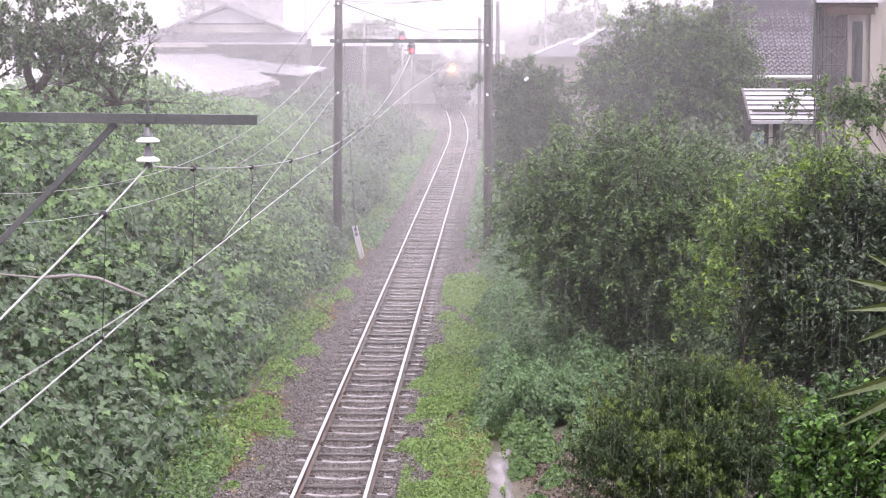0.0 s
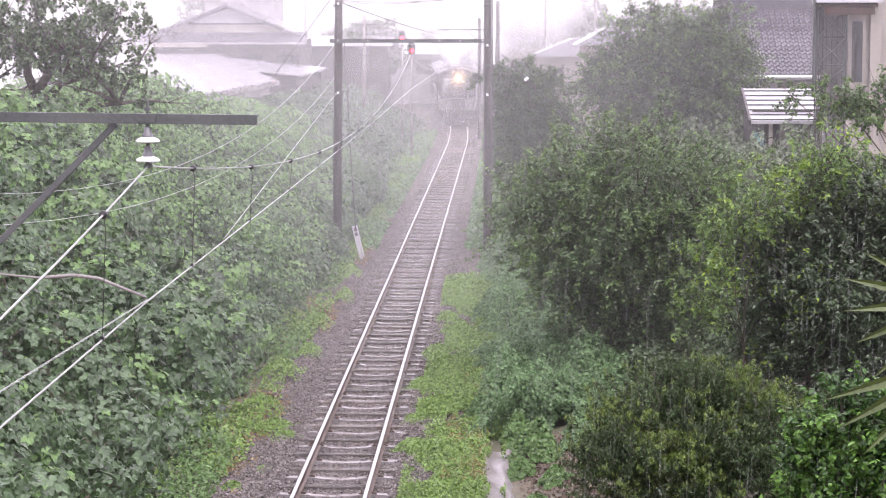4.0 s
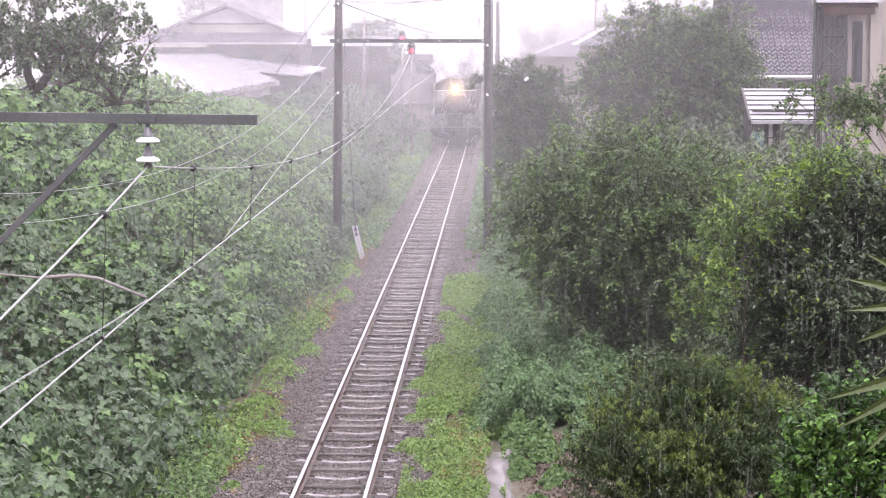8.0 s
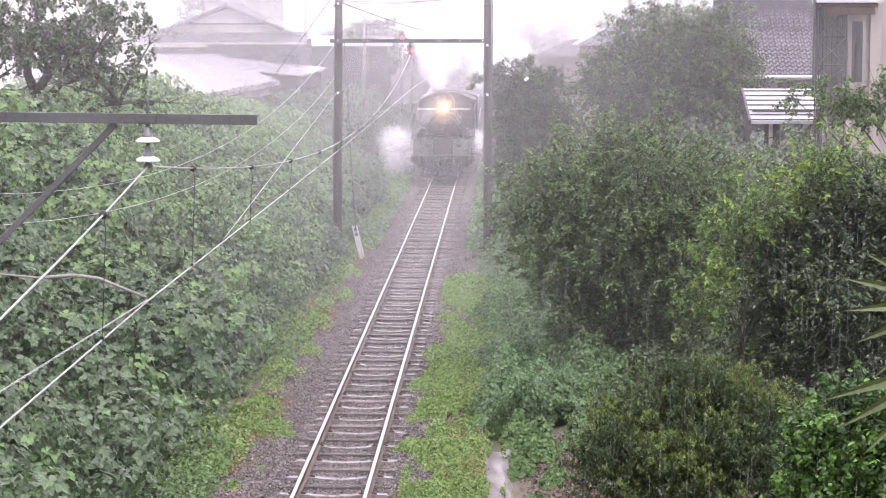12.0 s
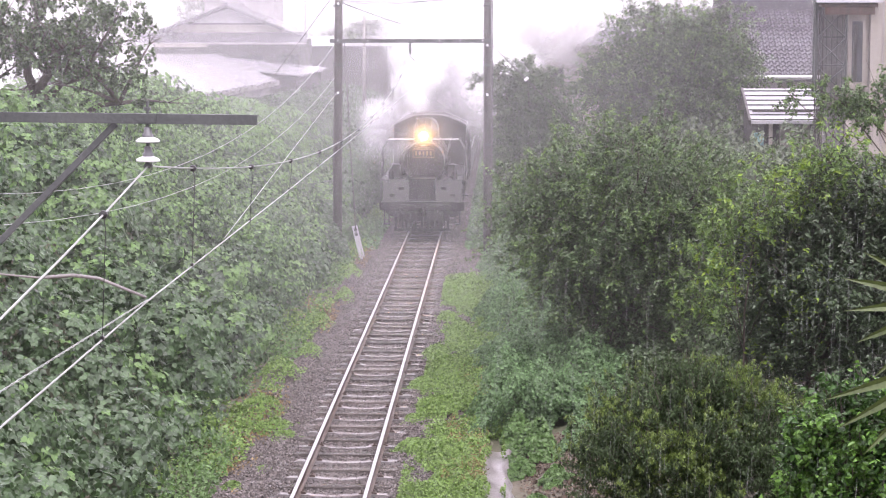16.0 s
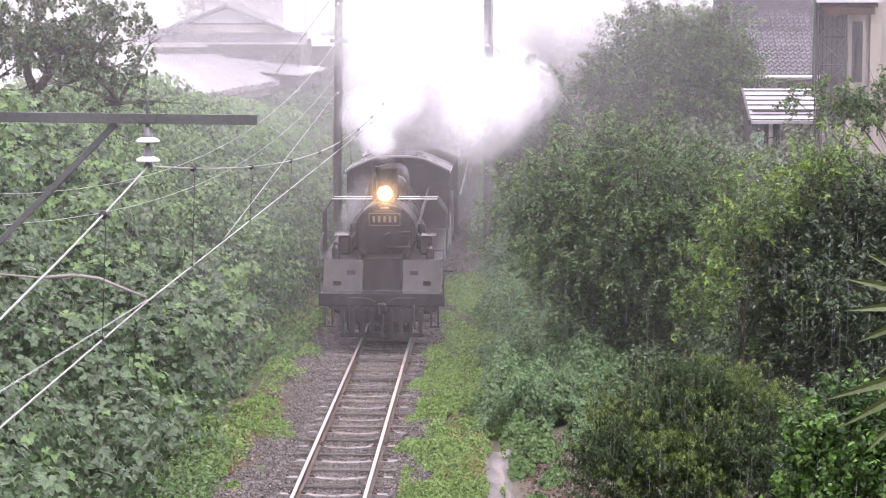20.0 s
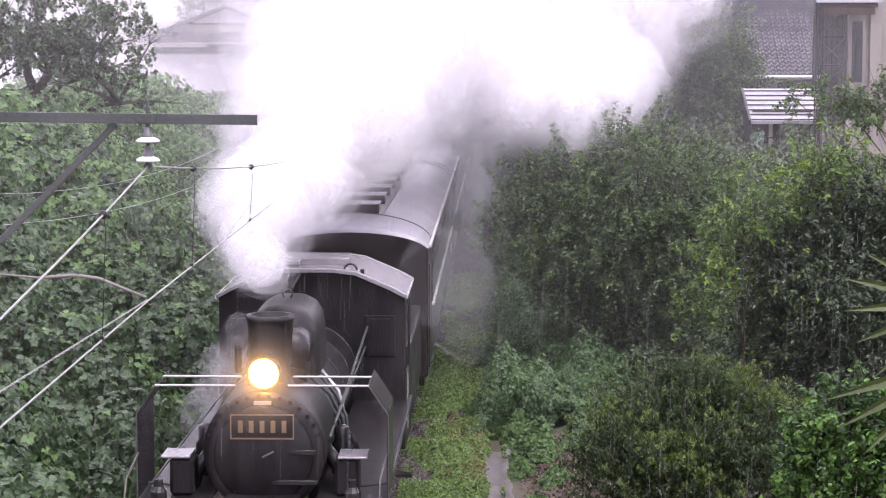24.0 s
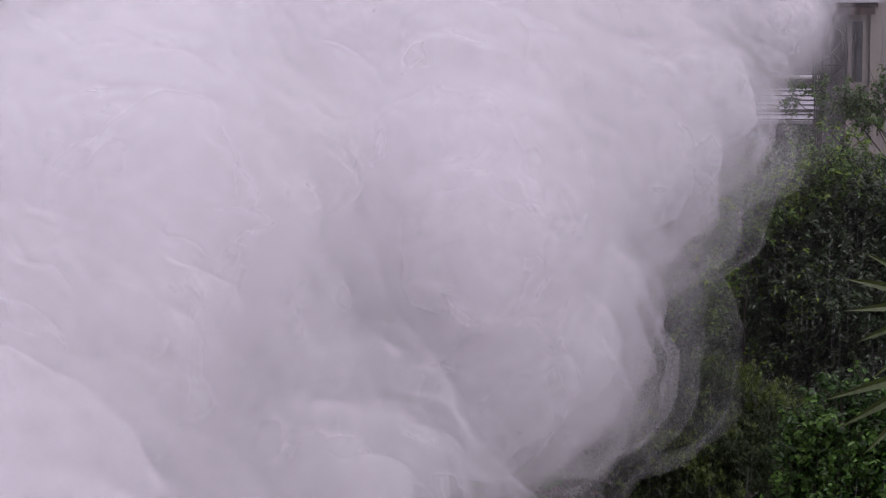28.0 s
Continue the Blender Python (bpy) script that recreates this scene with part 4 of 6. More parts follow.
def fan_blade(length, width, bend):
    """One folded strip of a fan leaf, tapering to its tip, with thickness at the fold."""
    bm = bmesh.new()
    rows = []
    for k in range(7):
        q = k / 6
        w = width * (0.45 + 1.1 * q if q < 0.5 else 2.0 * (1 - q) + 0.02)
        z = -bend * q ** 2.5
        rows.append([bm.verts.new((-w / 2, length * q, z + w * 0.3)), bm.verts.new((0, length * q, z)), bm.verts.new((w / 2, length * q, z + w * 0.3)), bm.verts.new((0, length * q, z - 0.004))])
    for a, b in zip(rows, rows[1:]):
        for m in range(4):
            n = (m + 1) % 4
            bm.faces.new((a[m], a[n], b[n], b[m]))
    return bm


def palm(x, y, fans):
    t = thing("fan_palm", "fan palm with stiff pleated green blades", "palm")
    z = float(land(x, y))
    t.location = (x, y, z)
    g = random.Random(6)
    top = max(f[2] for f in fans) - z - 0.5
    part("trunk", tb([(0.0, 0, -0.2), (0.03, 0, top * 0.5), (0, 0, top)], [0.13, 0.11, 0.1], 10), "bark", t, smooth=True)
    for hx, hy, hz, first, last, n, length in fans:
        hub = Vector((hx - x, hy - y, hz - z))
        fr = part("frond", tb([(0, 0, top - 0.1), hub * 0.6 + Vector((0, 0, top * 0.4 + 0.1)), hub], [0.018, 0.014, 0.012], 6), "palm", t, smooth=True)
        for k in range(n):
            a = first + (last - first) * k / (n - 1) + g.uniform(-2.5, 2.5)
            m = Matrix.Translation(hub) @ Matrix.Rotation(radians(90), 4, "X") @ Matrix.Rotation(radians(a), 4, "Z") @ Matrix.Rotation(radians(g.uniform(-10, 10)), 4, "X")
            b = part("blade", fan_blade(length * g.uniform(0.82, 1.05), g.uniform(0.075, 0.095), g.uniform(0.0, 0.08)), "palm", fr)
            b.matrix_basis = m


# ---- poles, wires, signals ----
def pole_mesh(h, r0, r1, lean=0.0):
    return tb([(0, 0, -0.6), (lean * 0.3, 0, h * 0.33), (lean * 0.7, 0, h * 0.7), (lean, 0, h)], [r0, r0 * 0.97, (r0 + r1) / 2, r1], 14)


def insulator(parent, at):
    """Two bells on a string, each a grey cap over a white skirt."""
    x, y, z = at
    part("insulator_rod", tb([(x, y, z + 0.03), (x, y, z - 0.33)], 0.014, 8), "steel_dark", parent)
    for k in (0.0, 0.155):
        part("cap", lt([(0.018, 0.0), (0.03, -0.01), (0.034, -0.055), (0.044, -0.06), (0.044, -0.08), (0.04, -0.09)], "z", 18, (x, y, z - k)), "galvanised", parent, "grey metal cap", smooth=True)
        part("skirt", lt([(0.05, -0.082), (0.085, -0.098), (0.098, -0.112), (0.096, -0.122), (0.06, -0.124), (0.03, -0.13)], "z", 24, (x, y, z - k)), "porcelain", parent, "white porcelain skirt", smooth=True)


def catenary():
    # near bracket mast
    m = thing("bracket_mast", "mast with a dark steel bracket arm over the track", "mast")
    m.location = (-3.0, 18.0, 0)
    part("pole", pole_mesh(8.2, 0.15, 0.12), "pole", m, smooth=True).location = (0, 0, float(land(-3, 18)))
    channel = [(-0.03, 6.568), (0.045, 6.568), (0.045, 6.579), (-0.018, 6.579), (-0.018, 6.637), (0.045, 6.637), (0.045, 6.648), (-0.03, 6.648)]
    arm = prism(channel, 0.1, 3.74, "x")
    bmesh.ops.transform(arm, matrix=pose(2.0, 0, 6.61, 0, 0.6, 0) @ pose(-2.0, 0, -6.61), verts=arm.verts)
    part("bracket_arm", arm, "steel_dark", m, "dark steel channel arm")
    part("brace", bx(-0.026, 0.026, -0.02, 0.02, -1.35, 0, bevel=0.004, m=pose(2.6, 0.03, 6.56, 0, 45, 0)), "steel_dark", m)
    hb = bmesh.new()
    tube(hb, [(2.86, 0, 6.74), (2.86, 0, 6.5)], 0.012, 6)
    box(hb, 2.79, 2.93, -0.045, -0.03, 6.57, 6.64)
    tube(hb, [(2.86, 0, 6.69), (2.86, 0, 6.665)], 0.03, 8)
    part("hanger_bolt", hb, "steel_dark", m)
    insulator(m, (2.86, 0, 6.535))
    hb = bmesh.new()
    tube(hb, [(2.86, 0, 6.27), (2.86, 0, 6.23)], 0.018, 8)
    box(hb, 2.83, 2.89, -0.06, 0.06, 6.205, 6.24, bevel=0.01)
    part("wire_clamp", hb, "steel_dark", m)
    part("pull_off_arm", tb([(-0.1, 0, 5.42), (1.5, 0, 5.36), (1.95, -0.02, 5.32), (2.05, -0.02, 5.325), (2.25, -0.02, 5.34), (2.45, -0.01, 5.315), (2.83, 0, 5.16)], [0.008, 0.008, 0.009, 0.015, 0.015, 0.014, 0.011], 8), "concrete", m, "bent steel pull-off tube", smooth=True)
    # portal of two poles
    p = thing("wire_portal", "two dark weathered poles with a beam between them", "portal")
    p.location = (0, 71.3, 0)
    part("pole", pole_mesh(9.2, 0.15, 0.115, 0.1), "pole", p, "thick dark pole", smooth=True).location = (-2.56, 0, 0)
    part("pole", pole_mesh(9.2, 0.14, 0.12, -0.02), "pole", p, "thick dark pole", smooth=True).location = (2.22, 0, 0)
    bm = prism([(-0.15, 6.62), (-0.135, 6.62), (-0.135, 6.73), (-0.08, 6.73), (-0.08, 6.742), (-0.15, 6.742)], -2.75, 2.3, "x")
    part("beam", bm, "steel_dark", p)
    for x in (-2.5, -1.55, 0.7, 1.35, 2.05):
        part("beam_bolt", bx(x - 0.02, x + 0.02, -0.17, -0.15, 6.67, 6.71, bevel=0.006), "white_line", p)
    for x, z in ((-2.5, 5.05), (2.2, 6.55), (2.2, 5.0), (-2.48, 7.85)):
        part("pole_band", bx(x - 0.035, x + 0.035, -0.165, -0.14, z - 0.04, z + 0.04, bevel=0.01), "white_line", p)
    for x in (-2.46, 2.21):
        for z in (7.75, 6.95, 5.9, 3.4):
            part("strap", lt([(0.15, z), (0.152, z + 0.05)], sides=14, at=(x if x > 0 else x - 0.05, 0, 0)), "steel_dark", p)
    part("conduit", tb([(-2.31, -0.1, 6.8), (-2.25, -0.1, 5.9), (-2.1, -0.1, 3.0), (-1.95, -0.1, 0.6)], 0.02, 6), "wire_dark", p, "thin cable down the pole")
    part("conduit", tb([(2.36, -0.1, 8.0), (2.36, -0.1, 4.0), (2.34, -0.1, 0.2)], 0.018, 6), "wire_dark", p, "thin cable down the pole")
    hb = bmesh.new()
    tube(hb, [(-0.23, 0, 6.62), (-0.23, 0, 6.27)], 0.025, 8)
    for z in (6.55, 6.44):
        lathe(hb, [(0.03, z + 0.04), (0.11, z), (0.02, z - 0.01)], at=(-0.23, 0, 0), sides=12)
    part("insulator", hb, "steel_dark", p)
    # next bracket pole in the curve
    q = thing("bracket_mast", "far pole with a bracket arm, pale in the rain", "mast")
    q.location = (2.35, 140.0, 0)
    part("pole", pole_mesh(8.4, 0.16, 0.12), "pole", q, smooth=True)
    part("bracket_arm", bx(-3.7, 0.2, -0.05, 0.0, 6.63, 6.72), "steel_dark", q)
    part("brace", tb([(-1.9, 0, 6.62), (-0.05, 0, 4.95)], 0.035, 6), "steel_dark", q)
    part("pole", pole_mesh(7.4, 0.13, 0.11), "pole", q, "stub pole", smooth=True).location = (-1.15, 3, 0)
    # carrying wire, contact wire and droppers
    ov = thing("overhead_line", "carrying wire with droppers and a contact wire", "overhead wire")
    spans = [(-28.0, 18.0), (18.0, 71.3), (71.3, 140.0)]
    xs = {-28.0: 0.2, 18.0: -0.14, 71.3: -0.23, 140.0: -0.1}
    for a, b in spans:
        def carry(s):
            return (xs[a] + (xs[b] - xs[a]) * s, a + (b - a) * s, 6.22 - (4.6 if a < 0 else 4.12 if a < 50 else 4.4) * s * (1 - s))
        def touch(s):
            return (xs[a] + (xs[b] - xs[a]) * s - 0.02, a + (b - a) * s, 5.13 - 0.05 * math.sin(math.pi * s))
        part("carrying_wire", tb([carry(k / 24) for k in range(25)], 0.0078, 6), "wire", ov, smooth=True)
        part("contact_wire", tb([touch(k / 24) for k in range(25)], 0.0072, 6), "wire", ov, smooth=True)
        n = int((b - a) / 4.85)
        for k in range(n):
            s = (2.65 + 4.85 * k) / (b - a) if a > 0 else 1 - (2.15 + 4.85 * k) / (b - a)
            c, d = carry(s), touch(s)
            dm = bmesh.new()
            tube(dm, [c, (c[0] + 0.015, c[1], c[2] - 0.1), d], 0.0032, 4)
            lathe(dm, [(0.012, -0.035), (0.03, -0.02), (0.033, 0.0), (0.03, 0.02), (0.012, 0.035)], "y", 10, c)
            box(dm, d[0] - 0.012, d[0] + 0.012, d[1] - 0.025, d[1] + 0.025, d[2] - 0.01, d[2] + 0.03, bevel=0.005)
            part("dropper", dm, "black", ov, "dark dropper with a round clamp")
    # stray wires
    def cable(label, pts, r, material="wire"):
        tagged(part("overhead_cable", tb(pts, r, 5), material, smooth=True), label, "cable", "thin cables")
    def hang(a, b, sag, n=14):
        return [tuple(Vector(a).lerp(Vector(b), k / n) - Vector((0, 0, 4 * sag * k / n * (1 - k / n)))) for k in range(n + 1)]
    cable("pale stay wire slung from the pole to the contact wire", hang((-2.55, 71.2, 5.05), (-0.2, 23.4, 5.12), 0.0), 0.005)
    tw = bmesh.new()
    for ph in (0.0, math.pi):
        tube(tw, [(-0.16 + 0.06 * k / 300 + 0.005 * math.cos(k * 0.6 + ph), 18.0 - 10 * k / 300, 5.14 + 0.3 * k / 300 + 0.005 * math.sin(k * 0.6 + ph)) for k in range(301)], 0.0034, 4)
    tagged(part("overhead_cable", tw, "wire", smooth=True), "twisted pale wire below the bracket", "cable", "thin cables")
    cable("thin pale line along the bank", hang((-2.62, 71.2, 6.54), (-4.36, 30.0, 5.05), 1.2), 0.0055)
    cable("thin pale line along the bank", hang((-2.62, 71.2, 5.5), (-3.98, 30.0, 4.64), 0.98), 0.0055)
    cable("thin guy wire up to the pole head", hang((-7.1, 88.0, 4.0), (-2.5, 71.3, 8.3), 0.02), 0.012, "wire_dark")
    cable("thin wires between the pole heads", hang((-2.5, 71.3, 7.95), (2.2, 71.3, 8.1), 0.12), 0.013, "wire_dark")
    cable("thin wires between the pole heads", hang((-2.5, 71.3, 7.9), (2.2, 71.3, 8.25), 0.2), 0.01, "wire_dark")
    cable("guy wire from the beam to the garden", hang((2.3, 71.2, 6.6), (5.6, 70.0, 3.4), 0.02), 0.013, "wire_dark")
    cable("guy wire from the pole into the distance", hang((-2.45, 71.3, 7.9), (-0.4, 118.0, 6.5), 0.1), 0.018, "wire_dark")
    g = tagged(part("guy_insulator", bx(-0.05, 0.05, -0.05, 0.05, -0.08, 0.08, bevel=0.02), "porcelain"), "small white insulator on a guy wire", "insulator")
    g.matrix_basis = pose(3.42, 70.8, 5.5, 0, 45, 0)
    s = thing("marker_post", "small white leaning distance post with dark marks", "sign post")
    s.matrix_basis = pose(-1.98, 71.6, 0.6, -8, -14, 0)
    part("board", bx(-0.09, 0.09, -0.03, 0.03, -0.9, 0.22, bevel=0.01), "white_wall", s)
    for z in (0.1, -0.06):
        part("mark", bx(-0.04, 0.05, -0.034, -0.03, z - 0.05, z + 0.03), "wire_dark", s)


def signals():
    for x, y, z in ((-3.2, 132.0, 6.3), (-2.25, 122.0, 5.72)):
        s = thing("railway_signal", "round-headed colour-light signal showing red", "signal", "red signals")
        s.location = (x, y, 0)
        gz = float(land(x, y))
        part("post", tb([(0, 0.14, gz - 0.2), (0, 0.14, z + 0.3)], 0.055, 10), "concrete", s, smooth=True)
        rim = [(0.22 * math.cos(a), z - 0.08 + 0.22 * math.sin(a)) for a in np.linspace(math.pi, 2 * math.pi, 13)] + [(0.22 * math.cos(a), z + 0.14 + 0.22 * math.sin(a)) for a in np.linspace(0, math.pi, 13)]
        part("target_board", prism(rim, 0.0, 0.04, "y"), "steel_dark", s, "dark rounded target board")
        hood = bmesh.new()
        ring = [[hood.verts.new((0.15 * math.cos(a), yy, z - 0.08 + 0.15 * math.sin(a))) for a in np.linspace(-0.3, math.pi + 0.3, 13)] for yy in (0.0, -0.22)]
        for k in range(12):
            hood.faces.new((ring[0][k], ring[0][k + 1], ring[1][k + 1], ring[1][k]))
        part("hood", hood, "black", s, "short hood over the lens")
        part("lens", lt([(0.13, -0.02), (0.12, -0.05), (0.0, -0.07)], "y", 18, (0, 0, z - 0.08)), "red_light", s, "glowing red lens")
        part("unlit_lens", lt([(0.1, -0.01), (0.09, -0.03), (0.0, -0.045)], "y", 16, (0, 0, z + 0.18)), "black", s)
        part("bracket", bx(-0.3, -0.2, 0.04, 0.14, z - 0.4, z - 0.25), "steel_dark", s)


# ---- houses ----
def tiled_slope(parent, x0, x1, y0, z0, y1, z1, cols, rows, material="tile"):
    """Rounded pantiles in courses, joined as one surface."""
    nx, v, f = cols * 5, [], []
    for r in range(rows):
        a, b = r / rows, (r + 1.06) / rows
        base = len(v)
        for t, lift in ((a, 0.045), (b, 0.0)):
            for i in range(nx + 1):
                ph = (i % 5) / 5 * 2 * math.pi
                v.append((x0 + (x1 - x0) * i / nx, y0 + (y1 - y0) * t, z0 + (z1 - z0) * t + lift + 0.045 * math.cos(ph)))
        base2 = len(v)
        for i in range(nx + 1):
            q = v[base + i]
            v.append((q[0], q[1], q[2] - 0.05))
        for i in range(nx):
            f.append((base + i, base + i + 1, base + nx + 2 + i, base + nx + 1 + i))
            f.append((base2 + i, base2 + i + 1, base + i + 1, base + i))
    return raw("roof_tiles", v, f, material, parent)


def houses():
    # large hipped house far behind the bank
    h = thing("farmhouse", "large tiled house with a white gable, pale in the rain", "house")
    h.location = (-17.9, 172.0, 0)
    part("wall", bx(-6.0, 5.2, 0, 10, 0, 5.75), "wood_wall", h, "dark boarded wall")
    part("lower_roof", prism([(-1.9, 5.55), (-0.3, 6.3), (0.2, 6.3), (0.2, 5.5), (-1.9, 5.42)], -7.0, 5.7, "x"), "tile", h, "wet lower roof tier")
    part("gable_band", bx(-4.6, 3.8, -0.28, 0.2, 6.3, 6.95), "beige_wall", h, "tan band under the gable")
    part("gable_wall", prism([(-3.1, 6.97), (2.5, 6.97), (-0.4, 8.1)], -0.24, 9.5, "y"), "white_wall", h)
    part("gable_beam", bx(-3.4, 2.9, -0.34, -0.2, 6.9, 7.0), "wood_wall", h)
    for a, b in (((-5.9, 6.05), -1), ((5.3, 5.85), 1)):
        part("roof", prism([a, (-0.4, 8.2), (-0.4, 8.42), (a[0] + 0.1 * b, a[1] + 0.2)], -0.9, 10, "y"), "tile", h)
    part("ridge", bx(-0.6, -0.2, -1.0, 10.1, 8.3, 8.6, bevel=0.05), "tile", h)
    part("side_roof", prism([(-7.4, 5.6), (-5.2, 6.6), (-4.4, 6.6), (-4.4, 5.6)], -1.2, 6, "y"), "tile", h)
    part("fascia", bx(-5.6, -1.7, -2.0, -1.9, 5.2, 5.48), "beige_wall", h, "pale wooden fascia")
    part("eave_edge", bx(-7.0, 5.7, -1.98, -1.9, 5.42, 5.56), "house_wall", h, "pale wet eave edge")
    for x in (-4.5, -1.8, 1.5, 4.2):
        w = part("window", bx(x - 0.9, x + 0.9, -0.06, 0.02, 3.2, 4.7), "wood_wall", h)
        part("pane", bx(x - 0.8, x + 0.8, -0.08, -0.06, 3.3, 4.6), "pane", w)
    h2 = thing("tall_house", "taller grey house behind the farmhouse", "house")
    h2.location = (-19.5, 190.0, 0)
    part("wall", bx(-2.8, 3.0, 0, 8, 0, 9.6), "house_wall", h2)
    part("roof", prism([(-3.4, 9.6), (3.6, 9.6), (0.1, 11.6)], -0.5, 8.5, "y"), "tile", h2)
    # wet sheet roofs in front of it
    a = thing("long_shed", "long low shed with a white wet sheet roof", "shed")
    a.location = (0, 0, 0)
    roof = bmesh.new()
    q = [roof.verts.new(c) for c in ((-26.0, 101, 3.85), (-11.6, 101, 3.85), (-9.7, 124, 4.0), (-17.5, 160, 4.85), (-34, 160, 4.9))]
    roof.faces.new(q)
    g = bmesh.ops.extrude_face_region(roof, geom=roof.faces[:])
    bmesh.ops.translate(roof, vec=(0, 0, -0.12), verts=[e for e in g["geom"] if isinstance(e, bmesh.types.BMVert)])
    bmesh.ops.recalc_face_normals(roof, faces=roof.faces)
    part("roof", roof, "metal_roof", a)
    part("wall", prism([(-26, 101.5), (-11.9, 101.5), (-10.1, 124), (-17.6, 159), (-33, 159)], 0.5, 3.75, "z"), "house_wall", a)
    for k in range(14):
        y = 103 + k * 1.6
        part("rafter_end", bx(-0.5, 0.04, -0.06, 0.06, -0.3, -0.02, m=pose(-11.5 + (y - 101) * 0.083, y, 3.86 + (y - 101) * 0.0065)), "house_wall", a)
    b = thing("low_shed", "small shed with a white wet sheet roof", "shed")
    part("roof", prism([(-16.2, 4.62), (-9.5, 3.95), (-9.5, 3.83), (-16.2, 4.5)], 138, 158, "y"), "metal_roof", b)
    part("wall", bx(-15.6, -10.0, 138.6, 157.5, 0, 3.82), "wood_wall", b)
    c = thing("low_house", "low house with a pale roof beyond the curve", "house")
    c.location = (-5.2, 196.0, 0)
    part("wall", bx(-3.5, 7.5, 0, 8, 0, 4.4), "house_wall", c)
    part("roof", prism([(-0.8, 4.3), (4, 5.4), (9, 4.3)], -4, 8, "x"), "metal_roof", c)
    for x in (-2, 1, 4):
        w = part("window", bx(x - 0.7, x + 0.7, -0.06, 0.02, 2.6, 3.8), "wood_wall", c)
        part("pane", bx(x - 0.6, x + 0.6, -0.08, -0.06, 2.7, 3.7), "pane", w)
    c2 = thing("low_house", "low house with a pale wall behind the vines", "house")
    c2.location = (-13.0, 186.0, 0)
    part("wall", bx(-1, 6.2, 0, 6, 0, 5.2), "wood_wall", c2)
    part("roof", prism([(-0.6, 5.1), (3, 5.9), (6.6, 5.1)], -1.4, 6.6, "x"), "metal_roof", c2)
    # pale houses on the garden side
    for x, y, w, z0, z1 in ((7.5, 150, 5.2, 4.9, 6.0), (8.9, 128, 3.4, 5.9, 6.9), (4.0, 230, 7, 6.5, 7.6)):
        e = thing("far_house", "pale grey house dim in the rain", "house", "far houses")
        e.location = (x, y, 0)
        part("wall", bx(-w / 2, w / 2, 0, 6, 0, z0), "beige_wall", e)
        part("roof", prism([(-w / 2 - 0.5, z0 - 0.05), (w / 2 + 0.5, z0 - 0.05), (w / 2 + 0.2, z0 + 0.12), (0.3, z1), (-0.3, z1)], -0.6, 6.6, "y"), "metal_roof", e)
        for k in (-1, 1):
            wi = part("window", bx(k * w / 4 - 0.5, k * w / 4 + 0.5, -0.06, 0.02, z0 - 1.9, z0 - 0.8), "wood_wall", e)
            part("pane", bx(k * w / 4 - 0.42, k * w / 4 + 0.42, -0.08, -0.06, z0 - 1.82, z0 - 0.88), "pane", wi)
    # tiled house beside the garden
    t = thing("tiled_house", "house with a wet grey pantile roof", "house")
    t.location = (0, 0, 0)
    part("wall", bx(12.6, 20, 96.2, 104, 1.5, 5.2), "house_wall", t)
    r = part("roof", prism([(95.0, 4.95), (100.2, 7.75), (105.4, 4.95), (105.4, 4.75), (95.0, 4.75)], 12.0, 20.5, "x"), "tile", t, "roof deck")
    tiled_slope(t, 12.0, 20.5, 95.0, 5.03, 100.2, 7.83, 34, 17)
    part("ridge", bx(11.9, 20.6, 100.0, 100.4, 7.6, 8.3, bevel=0.06), "tile", t)
    part("verge_tiles", tb([(12.0, 94.95, 5.05), (12.0, 100.2, 7.9)], 0.13, 10), "tile", t)
    part("gutter", tb([(12, 94.9, 4.95), (20.5, 94.9, 4.95)], 0.07, 8), "white_line", t)
    # small lean-to with a sheet roof
    s = thing("garden_shed", "small dark shed with a ribbed sheet roof", "shed")
    s.location = (0, 0, 0)
    part("wall", bx(11.0, 14.2, 75.6, 78.4, 1.8, 4.35), "wood_wall", s)
    part("roof", prism([(74.9, 4.02), (77.6, 5.0), (79.4, 4.3), (79.4, 4.2), (77.6, 4.9), (74.9, 3.92)], 10.88, 14.6, "x"), "metal_roof", s)
    for k in range(7):
        y = 74.95 + k * 0.4
        part("roof_batten", bx(10.9, 14.6, y, y + 0.05, 4.04 + k * 0.145, 4.085 + k * 0.145), "steel_dark", s)
    part("bargeboard", prism([(74.85, 3.9), (77.6, 4.9), (77.6, 5.06), (74.85, 4.06)], 10.8, 10.88, "x"), "wood_wall", s)
    part("door", bx(11.9, 12.9, 75.52, 75.6, 2.0, 3.85), "beige_wall", s, "pale door")
    part("teal_panel", bx(11.05, 11.35, 75.3, 75.5, 2.2, 3.6), "teal", s)
    part("post", bx(11.5, 11.62, 75.1, 75.22, 1.8, 3.95), "beige_wall", s)
    # beige building with a window and a steel frame beside it
    d = thing("beige_building", "beige sided building with a brown-shaded window", "building")
    part("wall", bx(13.2, 20, 69.6, 70.3, 1.5, 9.0), "beige_wall", d)
    for k in range(14):
        part("siding_joint", bx(13.85 + k * 0.42, 13.87 + k * 0.42, 69.58, 69.6, 1.6, 9.0), "house_wall", d)
    w = part("window", bx(13.2, 13.75, 69.48, 69.6, 5.3, 7.55), "beige_wall", d, "pale window frame")
    part("pane", bx(13.32, 13.64, 69.46, 69.48, 5.45, 7.3), "pane", w)
    part("shutter", bx(13.36, 13.48, 69.44, 69.46, 5.45, 7.2), "wood_wall", w)
    part("awning", bx(12.3, 14.0, 68.9, 69.6, 7.72, 7.84, bevel=0.02), "rust_board", d, "dark awning slab")
